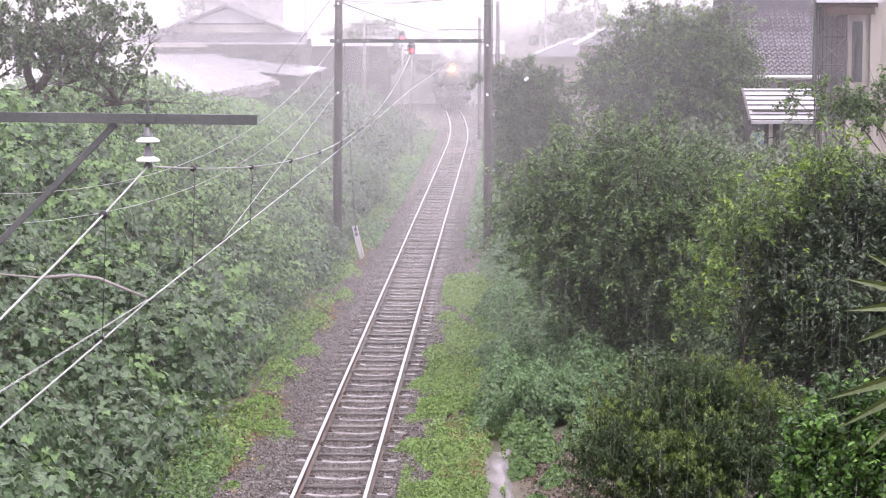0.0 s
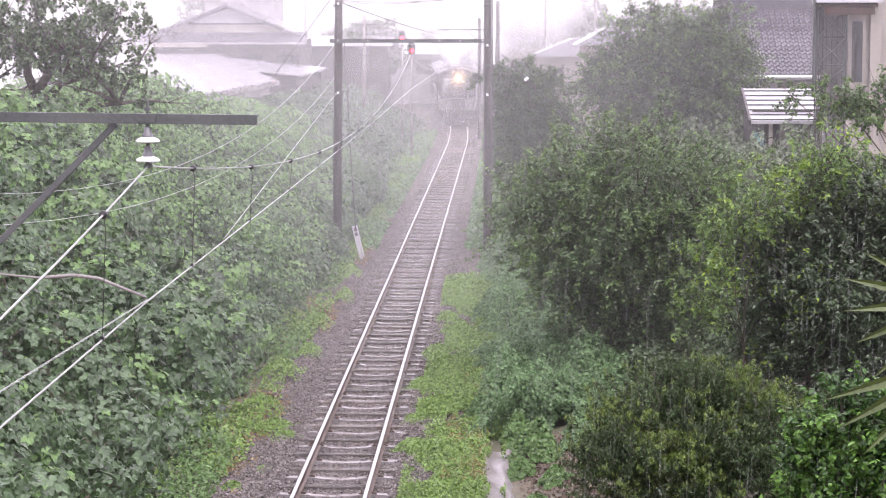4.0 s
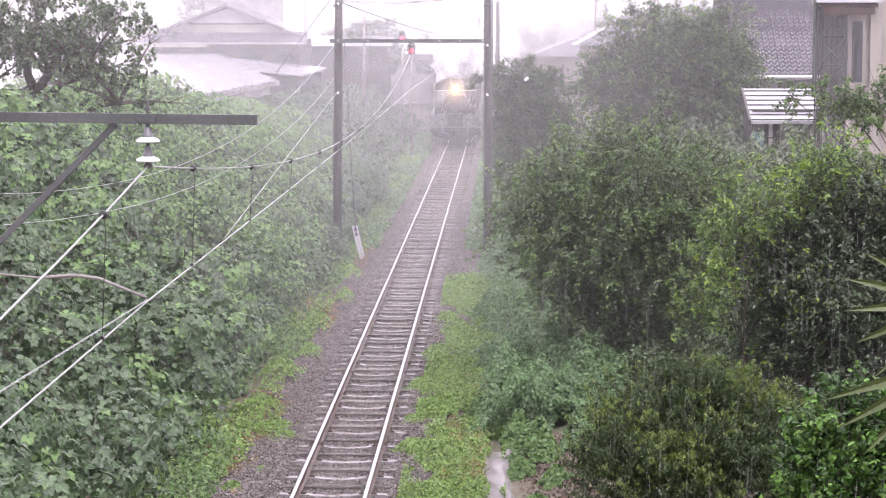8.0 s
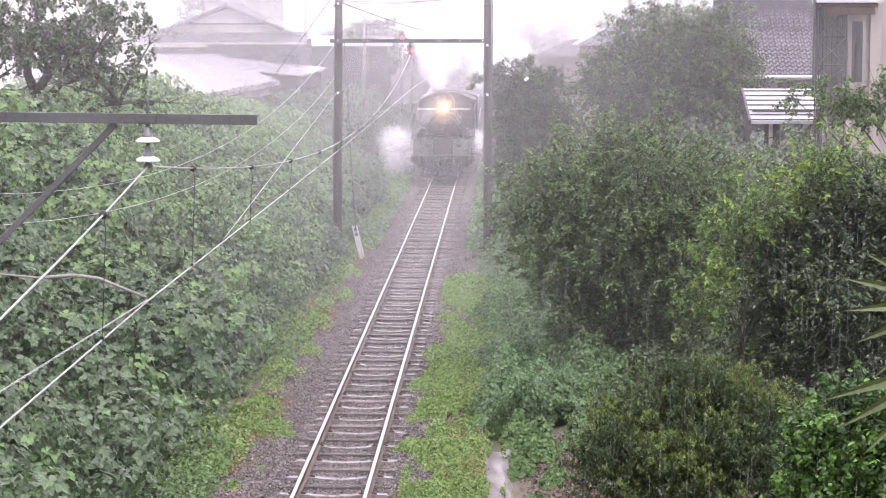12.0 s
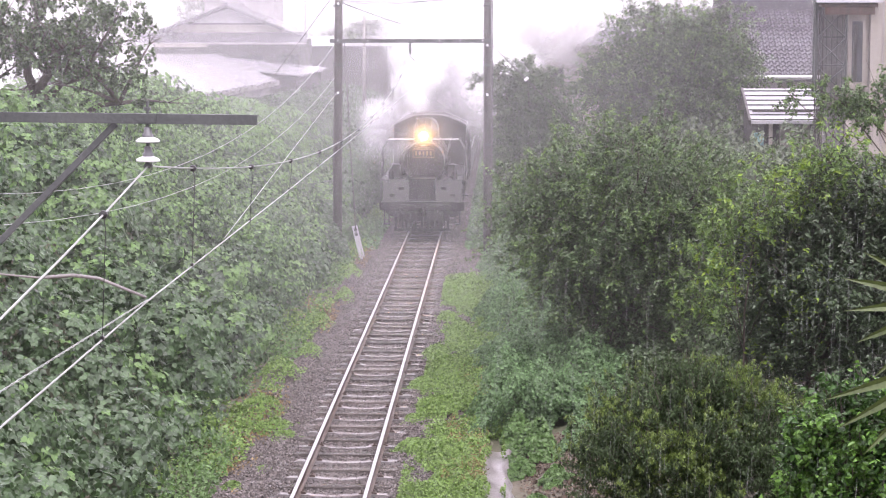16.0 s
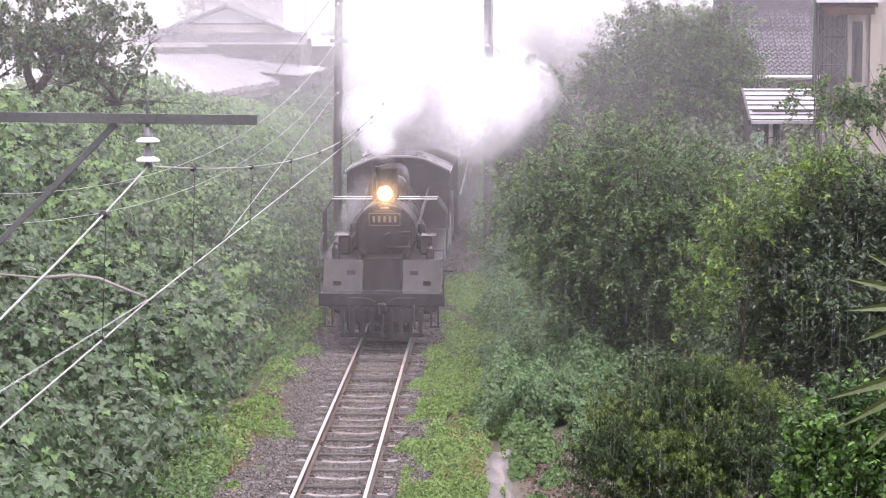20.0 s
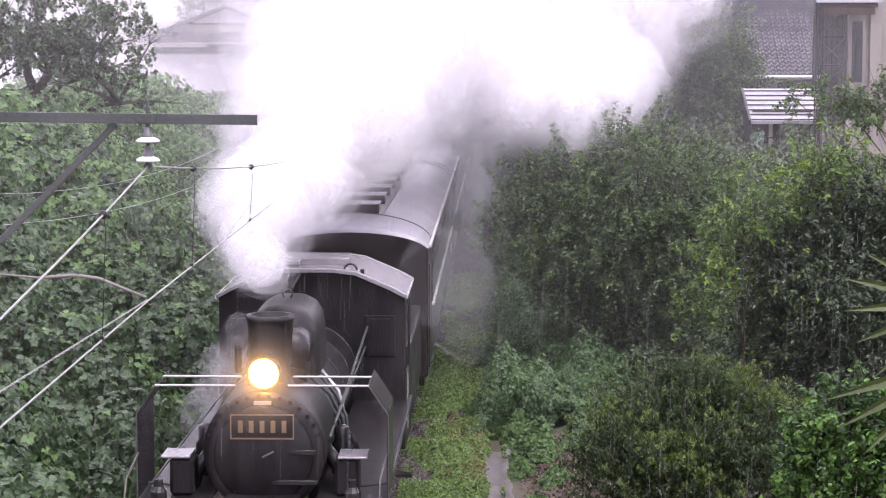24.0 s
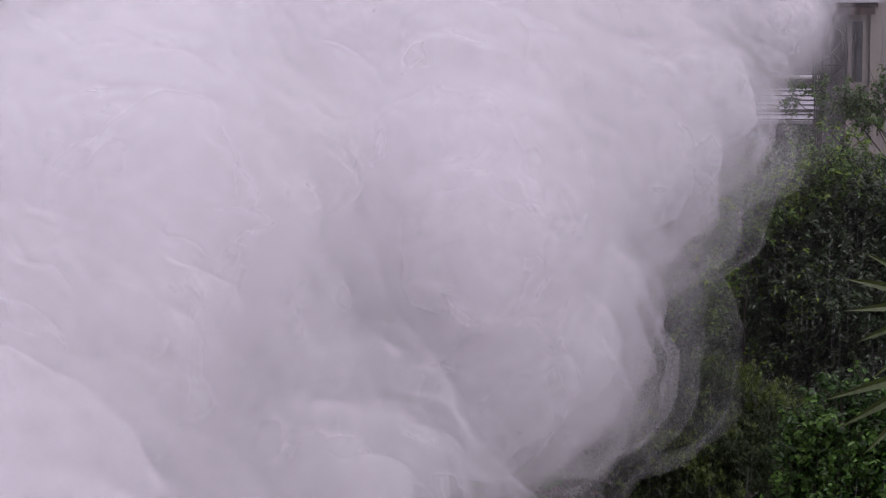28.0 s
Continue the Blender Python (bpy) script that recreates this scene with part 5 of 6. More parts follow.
    part("awning_edge", bx(12.4, 13.9, 68.84, 68.9, 7.5, 7.72), "rust_board", d, "rusty awning edge")
    for k in range(9):
        part("block_joint", bx(13.8, 20, 69.585, 69.6, 3.0 + k * 0.6, 3.02 + k * 0.6), "house_wall", d)
    part("corner_pier", bx(13.86, 14.2, 69.4, 69.6, 1.5, 9.0), "beige_wall", d, "pale corner pier")
    part("back_wall", bx(12.46, 13.2, 69.9, 70.1, 1.5, 8.0), "block_wall", d, "grey block wall behind the frame")
    for k in range(5):
        part("slat", bx(12.2 + k * 0.055, 12.235 + k * 0.055, 69.5, 69.56, 3.0, 8.1), "wood_wall", d, "dark upright slat")
    part("eave_sheet", bx(12.1, 14.1, 68.6, 69.6, 7.86, 7.93), "metal_roof", d, "wet pale eave sheet")
    fr = thing("steel_frame", "dark lattice steel frame with a mesh panel", "steel frame")
    for x in (12.2, 13.1):
        part("upright", bx(x - 0.035, x + 0.035, 69.2, 69.27, 5.2, 8.2), "steel_dark", fr)
    for k in range(4):
        z = 5.1 + k * 0.85
        part("crossbar", bx(12.2, 13.1, 69.2, 69.25, z, z + 0.04), "steel_dark", fr)
        part("diagonal", tb([(12.2, 69.22, z), (13.1, 69.22, z + 0.85)], 0.022, 5), "steel_dark", fr)
        part("diagonal", tb([(13.1, 69.24, z), (12.2, 69.24, z + 0.85)], 0.022, 5), "steel_dark", fr)
    for k in range(5):
        part("mesh_bar", bx(12.35 + k * 0.16, 12.37 + k * 0.16, 69.3, 69.32, 5.0, 8.0), "steel_dark", fr)
    part("downpipe", tb([(12.1, 69.0, 5.0), (12.1, 69.0, 8.4)], 0.04, 8), "steel_dark", fr)
    # thin poles in the distance
    for x, y, h in ((-6.5, 150, 7.6), (-2.0, 240, 11), (6.2, 190, 10.2), (-14.8, 200, 10), (9.8, 175, 10)):
        u = thing("utility_pole", "thin pale utility pole in the distance", "pole", "utility poles")
        u.location = (x, y, 0)
        part("shaft", tb([(0, 0, -0.3), (0, 0, h)], [0.16, 0.1], 8), "concrete", u, smooth=True)
        part("crossarm", bx(-0.9, 0.9, -0.05, 0.05, h - 0.7, h - 0.6), "steel_dark", u)


# ---- mist: thin curtains of rain-haze hanging across the valley ----
def mist():
    rows = [(34, 0.012), (43, 0.03), (49, 0.04), (57.5, 0.05), (66, 0.05), (78, 0.06), (90, 0.07), (106, 0.07), (128, 0.07), (150, 0.07), (188, 0.22), (240, 0.35), (320, 0.6)]
    for i, (y, a) in enumerate(rows):
        M["mist"] = veil("rain_mist", a, scale=0.05, low=0.8, high=1.2, thin_side=(2.5, 9.0, 0.4) if y < 120 else None)
        n = 20
        v, f = [], []
        for k in range(n + 1):
            x = -160 + 320 * k / n
            yy = y + 1.5 * math.sin(k * 1.3 + i)
            v += [(x, yy, -1.5), (x, yy + 2, 60)]
        for k in range(n):
            f.append((2 * k, 2 * k + 2, 2 * k + 3, 2 * k + 1))
        tagged(raw("rain_mist", v, f, "mist", smooth=True), "thin white curtain of rain mist across the valley", "mist", kind="stuff")


ground()
track_bed()
TRACK = railway()
drain()
growth()
plants()
palm(6.45, 16.1, [(5.92, 16.0, 5.42, 62, 150, 6, 0.82), (5.9, 15.8, 5.02, 108, 215, 9, 0.95), (6.6, 16.2, 5.9, -80, 60, 9, 0.8)])
catenary()
signals()
houses()
mist()
# ---- the train ----
def wheel_bm(r, x, spokes=10, width=0.11):
    bm = bmesh.new()
    lathe(bm, [(r - 0.09, -width / 2), (r, -width / 2), (r, width / 2), (r - 0.09, width / 2)], "x", 28, (x, 0, 0))
    lathe(bm, [(0.13, -0.08), (0.15, 0.0), (0.13, 0.08)], "x", 14, (x, 0, 0))
    for k in range(spokes):
        a = 2 * math.pi * k / spokes
        tube(bm, [(x, 0.1 * math.cos(a), 0.1 * math.sin(a)), (x, (r - 0.07) * math.cos(a), (r - 0.07) * math.sin(a))], [0.045, 0.03], 6)
    return bm


def wheelset(parent, y, r, name, spokes=10):
    ax = part(name, tb([(-0.62, 0, 0), (0.62, 0, 0)], 0.075, 10), "black", parent, "axle with two spoked wheels")
    for x in (-0.57, 0.57):
        part("wheel", wheel_bm(r, x, spokes), "black", ax, "black spoked wheel")
    ax.location = (0, y, r)
    return ax


def locomotive():
    e = thing("steam_locomotive", "black steam locomotive with a lit yellow headlamp in the rain", "locomotive")
    fb = bx(-1.43, 1.43, 0, 0.16, 0.9, 1.2, bevel=0.02)
    part("front_beam", fb, "black", e)
    cp = bmesh.new()
    box(cp, -0.14, 0.14, -0.35, 0.02, 0.76, 1.02, bevel=0.05)
    box(cp, -0.10, 0.02, -0.5, -0.3, 0.74, 1.04, bevel=0.04)
    part("coupler", cp, "black_wet", e, "knuckle coupler")
    pl = bmesh.new()
    for k in range(9):
        x = -0.88 + k * 0.22
        box(pl, x - 0.04, x + 0.04, -0.02 - 0.08 * (1 - abs(k - 4) / 4), 0.04, 0.2, 0.82)
    box(pl, -0.95, 0.95, 0.0, 0.06, 0.2, 0.3)
    box(pl, -0.95, 0.95, 0.02, 0.08, 0.55, 0.86)
    part("pilot", pl, "black", e, "black front guard")
    for x in (-0.75, 0.75):
        part("brake_hose", tb([(x, -0.02, 0.95), (x, -0.14, 0.8), (x, -0.12, 0.5), (x, -0.05, 0.4)], 0.03, 8), "black", e, smooth=True)
        part("lifting_lever", tb([(x, -0.06, 1.1), (x * 0.4, -0.08, 1.1), (x * 0.2, -0.12, 1.02)], 0.012, 6), "steel_dark", e)
    for s in (-1, 1):
        st = bmesh.new()
        box(st, s * 1.2 - 0.12, s * 1.2 + 0.12, -0.02, 0.2, 0.42, 0.46)
        box(st, s * 1.2 - 0.1, s * 1.2 - 0.06, 0.0, 0.1, 0.42, 0.9)
        box(st, s * 1.2 + 0.06, s * 1.2 + 0.1, 0.0, 0.1, 0.42, 0.9)
        part("step", st, "black", e, "footstep under the beam")
        # sloping apron in front of the cylinders
        ap = prism([(0.06, 1.2), (0.5, 1.9), (0.54, 1.9), (0.12, 1.2)], s * 0.46, s * 1.34, "x")
        apron = part("apron", ap, "black", e, "wet sloping front plate")
        for x, k in ((0.72, 0.62), (1.02, 0.3)):
            y, z = 0.06 + 0.44 * k, 1.2 + 0.7 * k
            part("hand_hole", bx(s * x - 0.09, s * x + 0.09, y - 0.035, y + 0.0, z - 0.06, z + 0.06, bevel=0.01), "black", apron, "dark hand hole")
        part("running_board", bx(min(s * 0.6, s * 1.4), max(s * 0.6, s * 1.4), 0.5, 8.55, 1.87, 1.92, bevel=0.01), "black", e)
        part("board_edge", bx(min(s * 1.4, s * 1.42), max(s * 1.4, s * 1.42), 0.5, 8.55, 1.85, 1.93), "steel_dark", e, "thin edge of the running board")
        cy = bmesh.new()
        lathe(cy, [(0.3, 1.0), (0.36, 1.04), (0.36, 1.95), (0.3, 2.0), (0.1, 2.02)], "y", 20, (s * 0.98, 0, 0.95))
        lathe(cy, [(0.18, 0.9), (0.2, 0.95), (0.2, 2.0), (0.16, 2.05)], "y", 16, (s * 0.98, 0, 1.5))
        part("cylinder", cy, "black", e, "black steam cylinder and valve chest", smooth=False)
        part("slide_bar", bx(s * 0.98 - 0.05, s * 0.98 + 0.05, 2.0, 3.5, 1.05, 1.12), "bright_steel", e)
        lp = bmesh.new()
        lathe(lp, [(0.07, 1.9), (0.09, 1.92), (0.09, 2.16), (0.05, 2.22), (0.05, 2.3)], "z", 12, (s * 1.08, 0.62, 0))
        part("marker_lamp", lp, "black_wet", e, "unlit marker lamp")
        bxm = bx(s * 0.95 - 0.14, s * 0.95 + 0.14, 1.5, 1.95, 1.92, 2.36, bevel=0.04)
        part("lubricator", bxm, "black", e, "box-shaped pump on the running board")
        part("air_tank", lt([(0.05, 3.2), (0.2, 3.24), (0.21, 4.6), (0.05, 4.66)], "y", 16, (s * 1.02, 0, 1.6)), "black", e, smooth=True)
        # smoke deflector: an upright plate bent inwards at the top, on a stay
        sec = [(s * 1.44, 1.93), (s * 1.44, 2.9), (s * 1.22, 3.24), (s * 1.205, 3.232), (s * 1.424, 2.894), (s * 1.424, 1.93)]
        part("smoke_deflector", prism(sec, 1.36, 2.55, "y"), "black_wet", e, "wet black smoke deflector plate bent inwards at its top")
        part("deflector_edge", tb([(s * 1.44, 1.36, 1.93), (s * 1.44, 1.36, 2.9), (s * 1.215, 1.36, 3.23)], 0.009, 6), "steel_dark", e, "worn front edge")
        part("deflector_stay", tb([(s * 1.4, 1.9, 2.0), (s * 1.0, 1.9, 1.95)], 0.014, 6), "steel_dark", e)
        part("corner_rail", tb([(s * 1.4, 0.1, 1.2), (s * 1.4, 0.12, 2.05), (s * 1.4, 0.4, 2.35), (s * 1.42, 1.35, 2.45)], 0.014, 8), "steel_dark", e, smooth=True)
        part("side_step", bx(min(s * 1.2, s * 1.43), max(s * 1.2, s * 1.43), 8.3, 8.5, 0.75, 0.8), "black", e)
        # pump gear and pipes round the boiler
        part("pump_cover", bx(s * 1.02 - 0.17, s * 1.02 + 0.17, 1.48, 1.98, 2.36, 2.39, bevel=0.008), "cab_roof", e, "wet pale cover plate")
        part("pump_cylinder", lt([(0.06, 1.92), (0.13, 1.95), (0.13, 2.3), (0.1, 2.34), (0.1, 2.5), (0.04, 2.54)], "z", 16, (s * 0.82, 2.75, 0)), "black_wet", e, "ribbed pump cylinder", smooth=True)
        for k in range(3):
            part("boiler_pipe", tb([(s * (0.30 + 0.1 * k), 3.0 + 0.25 * k, 3.06 - 0.03 * k), (s * (0.56 + 0.06 * k), 3.1 + 0.25 * k, 2.86 - 0.05 * k), (s * (0.74 + 0.03 * k), 3.2 + 0.2 * k, 2.5), (s * 0.86, 3.3 + 0.2 * k, 1.95)], 0.022, 6), "steel_dark", e, smooth=True)
        part("sand_pipe", tb([(s * 0.44, 4.3, 2.95), (s * 0.66, 4.25, 2.7), (s * 0.76, 4.2, 2.3), (s * 0.8, 4.1, 1.92)], 0.026, 6), "bright_steel", e, smooth=True)
        part("valve_gear_lever", tb([(s * 0.72, 2.1, 2.5), (s * 0.8, 8.3, 3.0)], 0.018, 6), "steel_dark", e)
        for y in (1.35, 2.0):
            part("front_rail", tb([(s * 0.3, y, 3.235), (s * 1.22, y, 3.235)], 0.014, 6), "bright_steel", e, "pale front handrail")
        part("handrail", tb([(s * 0.79, 1.9, 2.7), (s * 0.77, 8.35, 2.7)], 0.014, 6), "steel_dark", e)
        part("steam_pipe", tb([(s * 0.62, 2.2, 2.4), (s * 0.86, 2.1, 2.1), (s * 0.95, 2.0, 1.7)], 0.09, 10), "black", e, smooth=True)
        part("feed_pipe", tb([(s * 0.55, 4.1, 2.62), (s * 0.8, 4.1, 2.2), (s * 0.9, 4.3, 1.9)], 0.045, 8), "black_wet", e, smooth=True)
    part("apron_bar", tb([(-1.05, -0.02, 1.26), (1.05, -0.02, 1.26)], 0.01, 6), "steel_dark", e)
    part("saddle", prism([(-0.46, 1.2), (0.46, 1.2), (0.42, 1.95), (-0.42, 1.95)], 0.35, 2.4, "y"), "black", e)
    part("frame", bx(-0.5, 0.5, 0.1, 10.4, 0.75, 1.2), "black", e)
    sb = lt([(0.62, 1.5), (0.70, 1.53), (0.71, 1.6), (0.71, 3.1), (0.67, 3.12), (0.67, 8.5)], "y", 40, (0, 0, 2.43))
    part("boiler", sb, "black", e, "black boiler and smokebox", smooth=True)
    dr = part("smokebox_door", lt([(0.0, 1.36), (0.2, 1.37), (0.4, 1.41), (0.55, 1.47), (0.58, 1.5), (0.58, 1.52)], "y", 36, (0, 0, 2.4)), "black", e, "domed smokebox door", smooth=True)
    part("door_handle", tb([(0, 1.35, 2.4), (0.13, 1.34, 2.47)], 0.016, 6), "steel_dark", dr)
    for z in (2.1, 2.45):
        part("door_hinge", bx(0.1, 0.62, 1.39, 1.44, z - 0.03, z + 0.03, bevel=0.01), "black_wet", dr)
    for k in range(14):
        a = radians(18 + k * 11)
        part("rim_bolt", bx(-0.02, 0.02, 1.48, 1.53, -0.02, 0.02, m=pose(0.66 * math.cos(a), 0, 2.43 + 0.66 * math.sin(a))), "black_wet", e)
    for y in (3.12, 4.2, 5.3, 6.4, 7.5):
        part("boiler_band", lt([(0.672, y), (0.68, y + 0.01), (0.68, y + 0.05), (0.672, y + 0.06)], "y", 40, (0, 0, 2.43)), "black_wet", e)
    np_ = part("number_plate", bx(-0.36, 0.36, 1.345, 1.365, 2.62, 2.9, bevel=0.006), "red_plate", e, "dark red plate with brass bars for figures")
    fr = bmesh.new()
    box(fr, -0.365, 0.365, 1.338, 1.347, 2.888, 2.905)
    box(fr, -0.365, 0.365, 1.338, 1.347, 2.615, 2.632)
    box(fr, -0.365, -0.35, 1.338, 1.347, 2.632, 2.888)
    box(fr, 0.35, 0.365, 1.338, 1.347, 2.632, 2.888)
    part("plate_rim", fr, "brass", np_)
    for k in range(5):
        x = -0.25 + k * 0.125
        part("figure_bar", bx(x - 0.028, x + 0.028, 1.335, 1.346, 2.69, 2.83, bevel=0.004), "brass", np_)
    part("small_plate", bx(-0.1, 0.1, 1.40, 1.42, 3.0, 3.045), "beige_wall", e, "small pale plate under the lamp")
    lm = part("headlamp", lt([(0.10, 1.95), (0.17, 1.88), (0.185, 1.6), (0.2, 1.56), (0.2, 1.53), (0.175, 1.53), (0.175, 1.6)], "y", 28, (0, 0, 3.34)), "black", e, "round headlamp", smooth=True)
    part("lamp_glass", lt([(0.178, 1.585), (0.12, 1.555), (0.0, 1.545)], "y", 28, (0, 0, 3.34)), "lamp", lm, "glowing yellow lamp glass", smooth=True)
    part("bulb", lt([(0.0, 1.5), (0.06, 1.51), (0.10, 1.53), (0.10, 1.56)], "y", 20, (0, 0, 3.34)), "lamp_core", lm, "bright lamp bulb", smooth=True)
    part("lamp_bracket", bx(-0.12, 0.12, 1.58, 1.9, 2.85, 3.13, bevel=0.02), "black", e)
    ch = lt([(0.38, 2.95), (0.3, 3.06), (0.235, 3.2), (0.25, 3.5), (0.272, 3.84), (0.285, 3.86), (0.285, 3.92), (0.235, 3.92), (0.2, 3.4)], "z", 28, (0, 2.35, 0))
    part("chimney", ch, "black", e, "short black chimney", smooth=True)
    part("whistle", lt([(0.03, 3.2), (0.045, 3.22), (0.045, 3.5), (0.02, 3.54)], "z", 10, (-0.4, 2.5, 0)), "black", e)
    gen = lt([(0.05, 2.75), (0.2, 2.8), (0.24, 2.95), (0.24, 3.3), (0.2, 3.42), (0.05, 3.46)], "y", 20, (0.2, 0, 3.42))
    part("dynamo", gen, "black_wet", e, "rounded dynamo casing", smooth=True)
    part("dynamo_seat", bx(0.02, 0.38, 2.85, 3.4, 2.8, 3.2), "black", e)
    dm = bmesh.new()
    prof = [(0.47, 2.6), (0.45, 2.9), (0.44, 3.45), (0.41, 3.62), (0.33, 3.75), (0.2, 3.82), (0.0, 3.84)]
    rings = []
    for r, z in prof:
        ring = []
        for k in range(32):
            a = 2 * math.pi * k / 32
            ring.append(dm.verts.new((max(r, 0.01) * math.cos(a), 4.5 + max(r, 0.01) * math.sin(a) + 0.55 * math.copysign(1, math.sin(a)) * (abs(math.sin(a)) > 0.01), z)))
        rings.append(ring)
    for r0, r1 in zip(rings, rings[1:]):
        for k in range(32):
            dm.faces.new((r0[k], r0[(k + 1) % 32], r1[(k + 1) % 32], r1[k]))
    dm.faces.new(rings[-1])
    part("dome", dm, "black", e, "long rounded steam and sand dome", smooth=True)
    part("dome_eye", tb([(0.06 * math.cos(k), 4.5, 3.9 + 0.06 * math.sin(k)) for k in np.linspace(-0.9, 4.0, 10)], 0.013, 6), "black", e, smooth=True)
    for x in (-0.18, 0.18):
        part("safety_valve", lt([(0.05, 2.8), (0.05, 3.1), (0.07, 3.12), (0.07, 3.25), (0.03, 3.3)], "z", 12, (x, 7.0, 0)), "brass", e)
    # cab, set back behind the boiler
    before = set(e.children)
    part("cab_front", bx(-1.34, 1.34, 7.2, 7.24, 1.2, 3.4), "black", e, "black cab front")
    part("cab_floor", bx(-1.31, 1.31, 7.24, 9.0, 1.2, 1.3), "black", e)
    for s in (-1, 1):
        sd = prism([(7.24, 1.2), (9.0, 1.2), (9.0, 3.4), (8.7, 3.4), (8.7, 2.2), (7.6, 2.2), (7.6, 3.4), (7.24, 3.4)], s * 1.31, s * 1.34, "x")
        part("cab_side", sd, "black", e, "cab side with an open window")
    arc = [(1.34, 3.4), (1.12, 3.52), (0.62, 3.74), (0.3, 3.78), (-0.3, 3.78), (-0.62, 3.74), (-1.12, 3.52), (-1.34, 3.4)]
    part("cab_front_arch", prism(arc, 7.2, 7.24, "y"), "black", e)
    part("cab_roof", prism([(x * 1.02, z + 0.04) for x, z in arc] + [(x * 1.02, z) for x, z in arc[::-1]], 7.05, 9.3, "y"), "cab_roof", e, "wet pale grey cab roof")
    for s in (-1, 1):
        part("roof_gutter", bx(s * 1.365 - 0.012, s * 1.365 + 0.012, 7.05, 9.3, 3.4, 3.44), "white_line", e)
        w = part("cab_window", bx(s * 0.98 - 0.22, s * 0.98 + 0.22, 7.17, 7.2, 2.55, 3.15, bevel=0.01), "black", e)
        part("pane", bx(s * 0.98 - 0.17, s * 0.98 + 0.17, 7.155, 7.17, 2.6, 3.1), "black", w)
        part("cab_handrail", tb([(s * 1.37, 7.3, 1.5), (s * 1.37, 7.3, 2.3)], 0.012, 6), "bright_steel", e)
        part("lifting_eye", tb([(s * 0.55 + 0.09 * math.cos(k), 7.3, 3.79 + 0.09 * math.sin(k)) for k in np.linspace(0, math.pi, 9)], 0.016, 6), "black", e, smooth=True)
    part("roof_hatch", bx(-0.75, -0.2, 7.5, 8.6, 3.83, 3.9, bevel=0.015), "cab_roof", e, "sliding roof hatch")
    for y in (7.06, 9.22):
        part("roof_strip", prism([(x * 1.03, z + 0.055) for x, z in arc] + [(x * 1.03, z + 0.035) for x, z in arc[::-1]], y, y + 0.07, "y"), "bright_steel", e, "pale edge strip")
    part("roof_bolt", lt([(0.03, 3.74), (0.03, 3.8), (0.0, 3.81)], "z", 8, (0.72, 7.3, 0)), "black", e)
    vt = bmesh.new()
    box(vt, -0.5, 0.5, 7.75, 8.5, 3.8, 3.92, bevel=0.02)
    part("roof_vent", vt, "cab_roof", e, "raised roof ventilator")
    for o in set(e.children) - before:
        o.location.y += 0.95
    # wheels and rods
    wheelset(e, 2.0, 0.43, "pilot_wheelset", 8)
    drivers = [wheelset(e, y, 0.7, "driving_wheelset", 12) for y in (3.9, 5.5, 7.1)]
    rods = []
    for s in (-1, 1):
        rod = part("coupling_rod", bx(s * 0.72 - 0.03, s * 0.72 + 0.03, -1.75, 1.75, -0.06, 0.06, bevel=0.02), "bright_steel", e)
        rod.location = (0, 5.5, 0.7)
        rods.append((s, rod))
    return e, drivers, rods


def tender():
    t = thing("tender", "low black coal tender behind the engine", "tender")
    part("tank", bx(-1.3, 1.3, 0.1, 5.0, 1.15, 2.35, bevel=0.04), "black", t)
    part("coal_bunker", prism([(-0.9, 2.35), (0.9, 2.35), (0.75, 2.85), (-0.75, 2.85)], 0.2, 3.4, "y"), "black", t)
    part("frame", bx(-1.15, 1.15, 0.0, 5.2, 0.85, 1.15), "black", t)
    for y in (0.9, 2.35, 3.8):
        wheelset(t, y, 0.43, "wheelset", 8)
    return t


